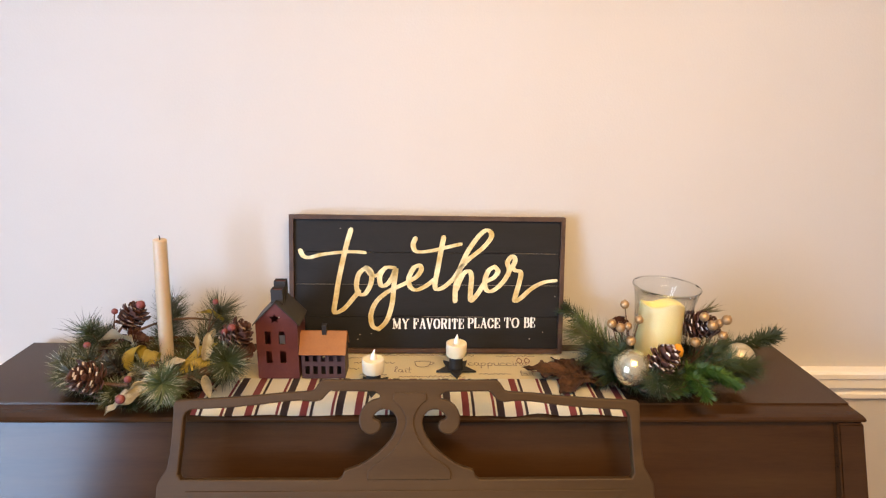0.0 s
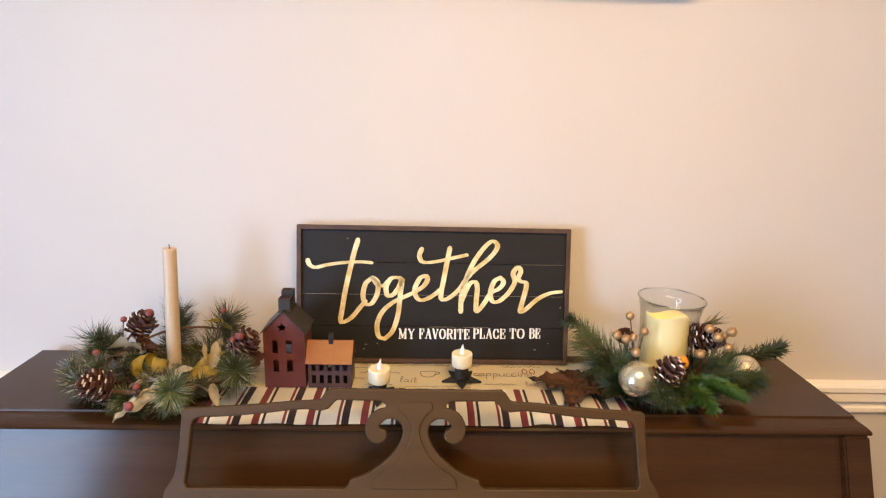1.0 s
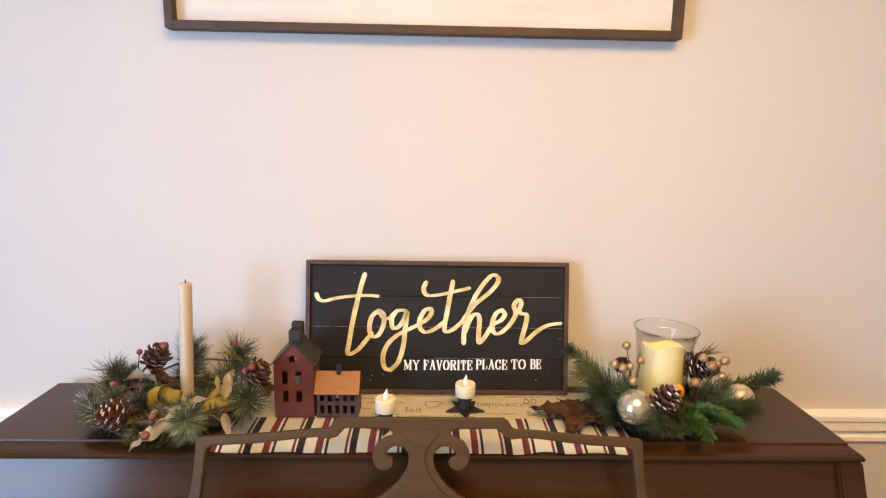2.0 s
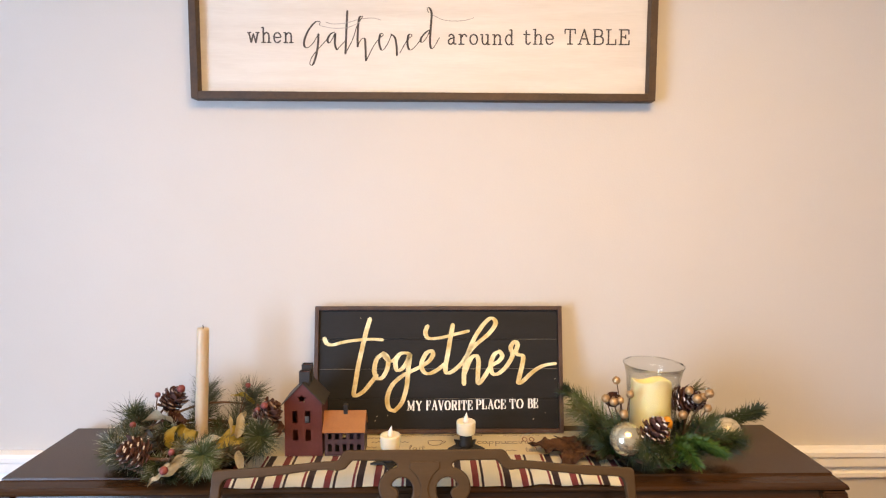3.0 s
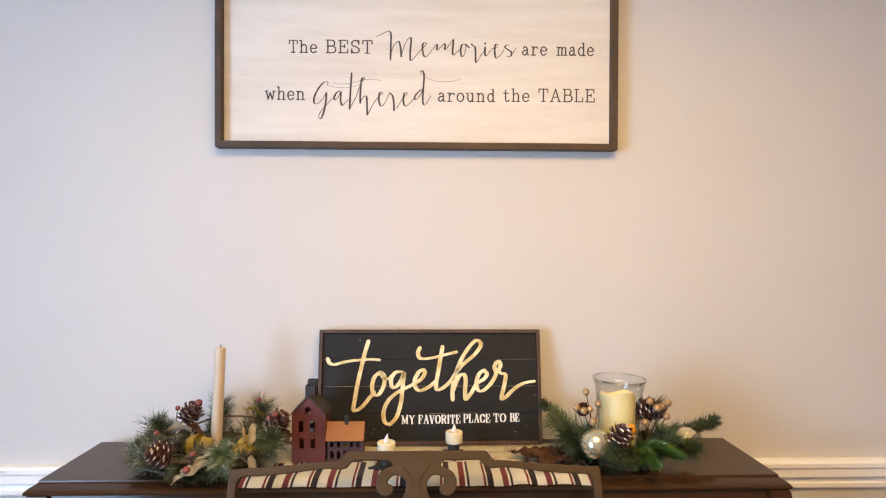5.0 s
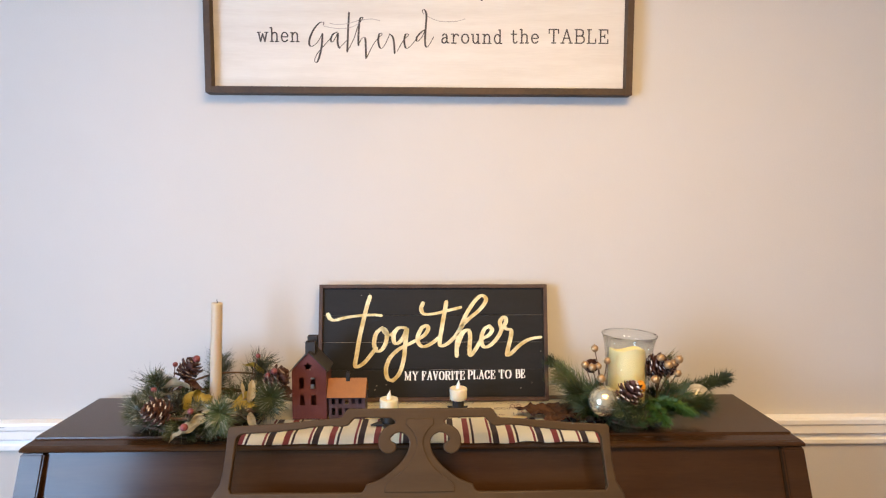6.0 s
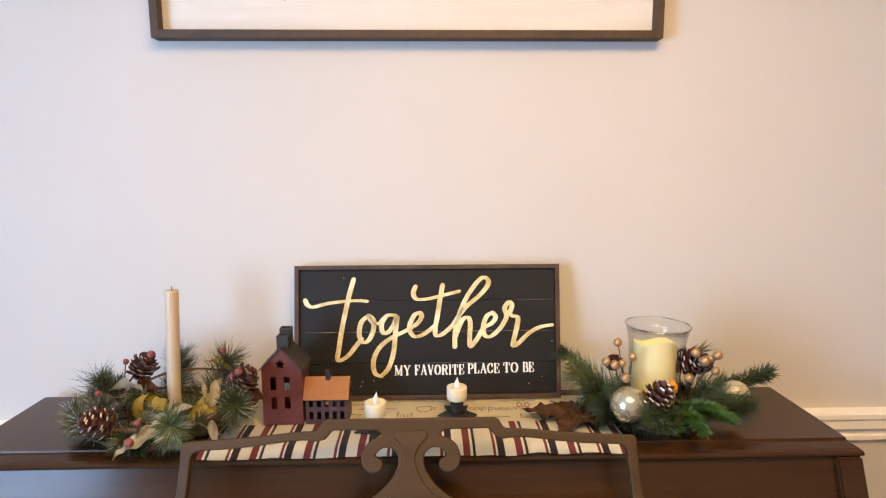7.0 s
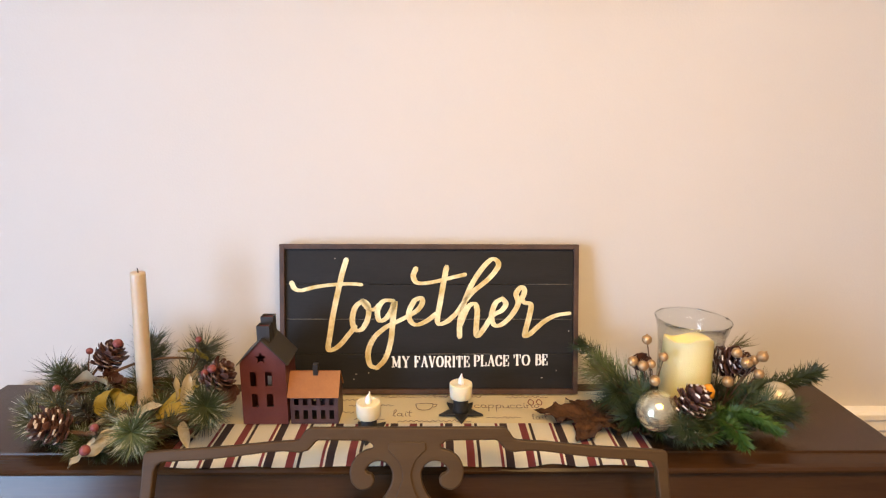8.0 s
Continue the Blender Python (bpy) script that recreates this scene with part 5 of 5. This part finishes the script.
# ---- the arrangement round the hurricane glass ----
GX, GY = 0.4340, -0.186
garland = thing("pine_candle_ring", (GX, GY, LID), "green pine candle ring with gold berries, cones and baubles", "candle ring")
for k in range(4):
    ring = []
    for i in range(25):
        a = 2 * math.pi * i / 24
        r = 0.057 + 0.006 * math.sin(3 * a + k * 1.7) + 0.003 * k
        ring.append((GX + r * math.cos(a), GY + r * math.sin(a), LID + 0.010 + 0.005 * k + 0.004 * math.sin(2 * a + k)))
    part("twig_ring", tube(bmesh.new(), ring, 0.0032, 0.0032, 6, 2), TWIG, garland)
D, F = NEEDLE_DEEP, NEEDLE_FIR
sprig(garland, [(0.37, -0.14, 1.08), (0.345, -0.11, 1.11), (0.32, -0.085, 1.132), (0.300, -0.07, 1.142)], D, 300, 0.030, 60, width=0.0013)
sprig(garland, [(0.38, -0.16, 1.09), (0.35, -0.145, 1.115), (0.318, -0.13, 1.127)], NEEDLE_SUNLIT, 300, 0.052, 58)
sprig(garland, [(0.385, -0.18, 1.085), (0.355, -0.175, 1.10), (0.328, -0.175, 1.105)], D, 340, 0.050, 60)
sprig(garland, [(0.39, -0.205, 1.08), (0.365, -0.21, 1.088), (0.342, -0.22, 1.09)], D, 340, 0.042, 55)
sprig(garland, [(0.36, -0.16, 1.09), (0.33, -0.15, 1.115), (0.31, -0.14, 1.125)], NEEDLE_OLIVE, 120, 0.046, 50)
sprig(garland, [(0.40, -0.24, 1.080), (0.400, -0.256, 1.100), (0.408, -0.270, 1.110)], D, 300, 0.029, 66, frost=0.1)
sprig(garland, [(0.42, -0.24, 1.08), (0.425, -0.254, 1.096), (0.432, -0.266, 1.104)], D, 260, 0.026, 58)
sprig(garland, [(0.405, -0.262, 1.09), (0.395, -0.276, 1.106), (0.388, -0.287, 1.115)], S, 90, 0.028, 55)
# two short-needled fir branches that reach forward over the lid
sprig(garland, [(0.462, -0.235, 1.097), (0.462, -0.262, 1.102), (0.465, -0.286, 1.105), (0.471, -0.308, 1.093)], F, 620, 0.0175, 60, width=0.0019, start=0.1, tip=0.0, flat=0.6)
sprig(garland, [(0.452, -0.235, 1.10), (0.478, -0.255, 1.112), (0.505, -0.272, 1.114), (0.531, -0.283, 1.101)], F, 760, 0.0175, 60, width=0.0019, start=0.1, tip=0.0, flat=0.6)
sprig(garland, [(0.47, -0.225, 1.09), (0.50, -0.245, 1.10), (0.525, -0.258, 1.094)], F, 360, 0.0165, 60, width=0.0019, tip=0.0, flat=0.6)
sprig(garland, [(0.52, -0.215, 1.08), (0.55, -0.222, 1.10), (0.58, -0.225, 1.105)], D, 300, 0.034, 52)
# needles that lie across the two baubles
sprig(garland, [(0.425, -0.262, 1.088), (0.408, -0.282, 1.103), (0.394, -0.295, 1.110)], D, 210, 0.032, 62, start=0.3, width=0.0008, frost=0.1)
sprig(garland, [(0.530, -0.220, 1.085), (0.560, -0.226, 1.092), (0.585, -0.226, 1.094)], D, 150, 0.036, 50, start=0.2, width=0.0008)
sprig(garland, [(0.475, -0.235, 1.085), (0.500, -0.246, 1.112), (0.528, -0.250, 1.128)], D, 230, 0.034, 60, start=0.0, width=0.0009)
sprig(garland, [(0.480, -0.225, 1.080), (0.492, -0.240, 1.110), (0.500, -0.250, 1.140)], D, 200, 0.030, 58, start=0.0, width=0.0009)
sprig(garland, [(0.372, -0.215, 1.085), (0.360, -0.232, 1.110), (0.350, -0.238, 1.135)], D, 220, 0.034, 60, start=0.0, width=0.0009)
# towards the far end
sprig(garland, [(0.50, -0.18, 1.08), (0.56, -0.17, 1.105), (0.62, -0.165, 1.122), (0.657, -0.16, 1.132)], D, 560, 0.027, 60, width=0.0017, start=0.3, tip=0.15)
sprig(garland, [(0.51, -0.20, 1.075), (0.55, -0.21, 1.085), (0.575, -0.215, 1.085)], D, 240, 0.034, 55)
sprig(garland, [(0.50, -0.16, 1.08), (0.54, -0.15, 1.10), (0.57, -0.15, 1.105)], D, 320, 0.038, 55)
sprig(garland, [(0.48, -0.13, 1.09), (0.505, -0.12, 1.13), (0.545, -0.115, 1.158)], NEEDLE_OLIVE, 110, 0.042, 26, width=0.0008)
sprig(garland, [(0.47, -0.12, 1.08), (0.49, -0.11, 1.11), (0.515, -0.105, 1.135)], NEEDLE_DARK, 160, 0.038, 40)
for k in range(14):
    a = 2 * math.pi * (k + 0.3) / 14
    rng = random.Random(170 + k)
    r0, r1 = 0.06, 0.085 + 0.012 * rng.random()
    sprig(garland, [(GX + r0 * math.cos(a), GY + r0 * math.sin(a), LID + 0.014), (GX + (r0 + r1) * 0.5 * math.cos(a + 0.2), GY + (r0 + r1) * 0.5 * math.sin(a + 0.2), LID + 0.026),
                    (GX + r1 * math.cos(a + 0.45), GY + r1 * math.sin(a + 0.45), LID + 0.034 + 0.012 * rng.random())], (D, F, D)[k % 3], 200, 0.028 if math.sin(a + 0.45) > -0.4 else 0.023, 58)
for place, turn, size in (((0.4135, -0.262, 1.132), (14, 36, 25), 1.0), ((0.352, -0.213, 1.174), (70, -25, 20), 0.55), ((0.488, -0.205, 1.172), (60, -40, 60), 0.95), ((0.512, -0.20, 1.165), (40, 40, 0), 0.8)):
    pine_cone(garland, place, turn, size, True)
LF, RF = (0.37, -0.21, 1.09), (0.49, -0.205, 1.10)
for place, foot, size in (((0.3555, -0.222, 1.213), LF, 0.95), ((0.335, -0.228, 1.181), LF, 1.0), ((0.347, -0.237, 1.178), LF, 1.0), ((0.360, -0.235, 1.180), LF, 0.85), ((0.3785, -0.232, 1.190), LF, 0.9),
                          ((0.3635, -0.245, 1.158), LF, 1.05), ((0.474, -0.240, 1.154), RF, 1.05), ((0.5195, -0.243, 1.195), RF, 1.05), ((0.487, -0.232, 1.196), RF, 1.0), ((0.500, -0.238, 1.183), RF, 1.1),
                          ((0.512, -0.235, 1.186), RF, 0.9), ((0.519, -0.240, 1.166), RF, 0.95)):
    berry(garland, place, GOLD_MESH, foot, size)
part("bud", lathe([(0, -0.013), (0.006, -0.010), (0.0085, 0), (0.006, 0.010), (0, 0.013)], 18, pose(0.4425, -0.250, 1.143, 10, -18, 0)), ORANGE_FRUIT, garland, "bright orange bud", True)


def bauble(place, r, material, label, turn):
    m = pose(*place, *turn)
    profile = [(r * math.sin(math.pi * i / 24), -r * math.cos(math.pi * i / 24)) for i in range(25)]
    profile[0], profile[-1] = (0, -r), (0, r)
    ball = part("bauble", lathe(profile, 40, m), material, garland, label, True)
    part("cap", lathe([(0.005, r - 0.001), (0.005, r + 0.004), (0.002, r + 0.005), (0, r + 0.005)], 14, m), BERRY_GOLD, ball, "gold cap", True)


bauble((0.3660, -0.256, 1.1155), 0.0300, BALL_SILVER, "shiny champagne bauble", (-80, 30, 0))
bauble((0.586, -0.184, 1.099), 0.0262, BALL_PEARL, "pearly ridged bauble", (-80, -20, 0))

hurricane = thing("hurricane_glass", (GX, GY, LID), "clear flared hurricane glass round the pillar candle", "candle glass")
part("glass", lathe([(0, 0.002), (0.040, 0.002), (0.0435, 0.006), (0.0440, 0.03), (0.0445, 0.092), (0.0462, 0.127), (0.0500, 0.160), (0.0550, 0.1815), (0.0560, 0.183), (0.0548, 0.184),
                     (0.0485, 0.161), (0.0449, 0.127), (0.0432, 0.092), (0.0427, 0.03), (0.0420, 0.008), (0.039, 0.0045), (0, 0.0045)], 48,
                    pose(GX, GY, LID, 0, 1.2, 0)), THIN_GLASS, hurricane, smooth=True)
rim = []
for i in range(41):
    a = 2 * math.pi * i / 40
    rim.append(pose(GX, GY, LID, 0, 1.2, 0) @ Vector((0.0555 * math.cos(a), 0.0555 * math.sin(a), 0.1832)))
part("rim", tube(bmesh.new(), rim, 0.0011, 0.0011, 8, 1), GLASS, hurricane, "rounded glass rim", True)
pillar = thing("pillar_candle", (GX, GY, LID + 0.005), "cream battery pillar candle with a wavy melted rim", "candle")


def melted(v, a):
    return v + Vector((0, 0, (-0.0060 * math.sin(a) + 0.0034 * math.sin(3 * a - 0.8)) * max(0, (v.z - 0.121) / 0.03)))


part("wax", lathe([(0, 0.0055), (0.0370, 0.0055), (0.0378, 0.007), (0.0375, 0.08), (0.0370, 0.147), (0.0362, 0.1515), (0.0345, 0.1528), (0.0328, 0.1510), (0.029, 0.139), (0.015, 0.131), (0, 0.130)], 44,
                  pose(GX, GY, LID), melted), PILLAR_WAX, pillar, smooth=True)
# no flame shows here; a small glowing one is added down in the wax
part("flame", lathe([(0.002, 0.129), (0.0045, 0.132), (0.004, 0.135), (0.0015, 0.140), (0, 0.141)], 14, pose(GX, GY, LID)), GLOW, pillar, "unseen flame added as a glow in the recess", True)


# ---- dry brown leaves ----
LOBES = ((0, 1.0), (58, 0.86), (-60, 0.80), (118, 0.60), (-121, 0.66), (176, 0.34))


def maple_radius(a, seed):
    """The outline of a lobed leaf: pointed lobes with toothed flanks."""
    best = 0.46
    for at, reach in LOBES:
        off = abs((math.degrees(a) - at + 180) % 360 - 180)
        best = max(best, reach * (1 - 0.55 * min(1, off / 32) ** 0.85))
    return best + 0.035 * math.sin(19 * a + seed) + 0.02 * math.sin(41 * a)


def dry_leaf(x, y, size, turn, seed, label, lift=0.0):
    bm = bmesh.new()
    rings, seg = 14, 144
    grid = []
    for i in range(1, rings + 1):
        row = []
        for k in range(seg):
            a = 2 * math.pi * k / seg
            f = i / rings
            r = size * maple_radius(a, seed) * f
            px, py = r * math.cos(a), r * math.sin(a)
            z = 0.006 + 0.012 * f * f * (0.5 + 0.5 * math.sin(3 * a + seed)) + 0.010 * noise.noise(Vector((px * 42, py * 42, seed))) * f
            z += 0.006 * noise.noise(Vector((px * 120, py * 120, seed + 4))) + 0.004 * abs(math.sin(3 * a)) * f
            row.append(bm.verts.new((px * (1 - 0.14 * f * f), py * (1 - 0.14 * f * f), max(0.0012, z))))
        grid.append(row)
    mid = bm.verts.new((0, 0, 0.006))
    for k in range(seg):
        bm.faces.new((mid, grid[0][k], grid[0][(k + 1) % seg]))
    for a, b in zip(grid, grid[1:]):
        for k in range(seg):
            bm.faces.new((a[k], b[k], b[(k + 1) % seg], a[(k + 1) % seg]))
    bmesh.ops.solidify(bm, geom=bm.faces[:], thickness=0.0008)
    bm.transform(pose(x, y, TOP + lift, 0, 0, turn))
    return tagged(part("dry_leaf", bm, LEAF_BROWN, smooth=True), label, "leaf", "dry leaves")


dry_leaf(0.306, -0.178, 0.120, 176, 2, "curled dry brown maple leaf on the runner")
dry_leaf(0.350, -0.206, 0.070, -20, 5, "small curled dry brown leaf under pine needles", 0.003)
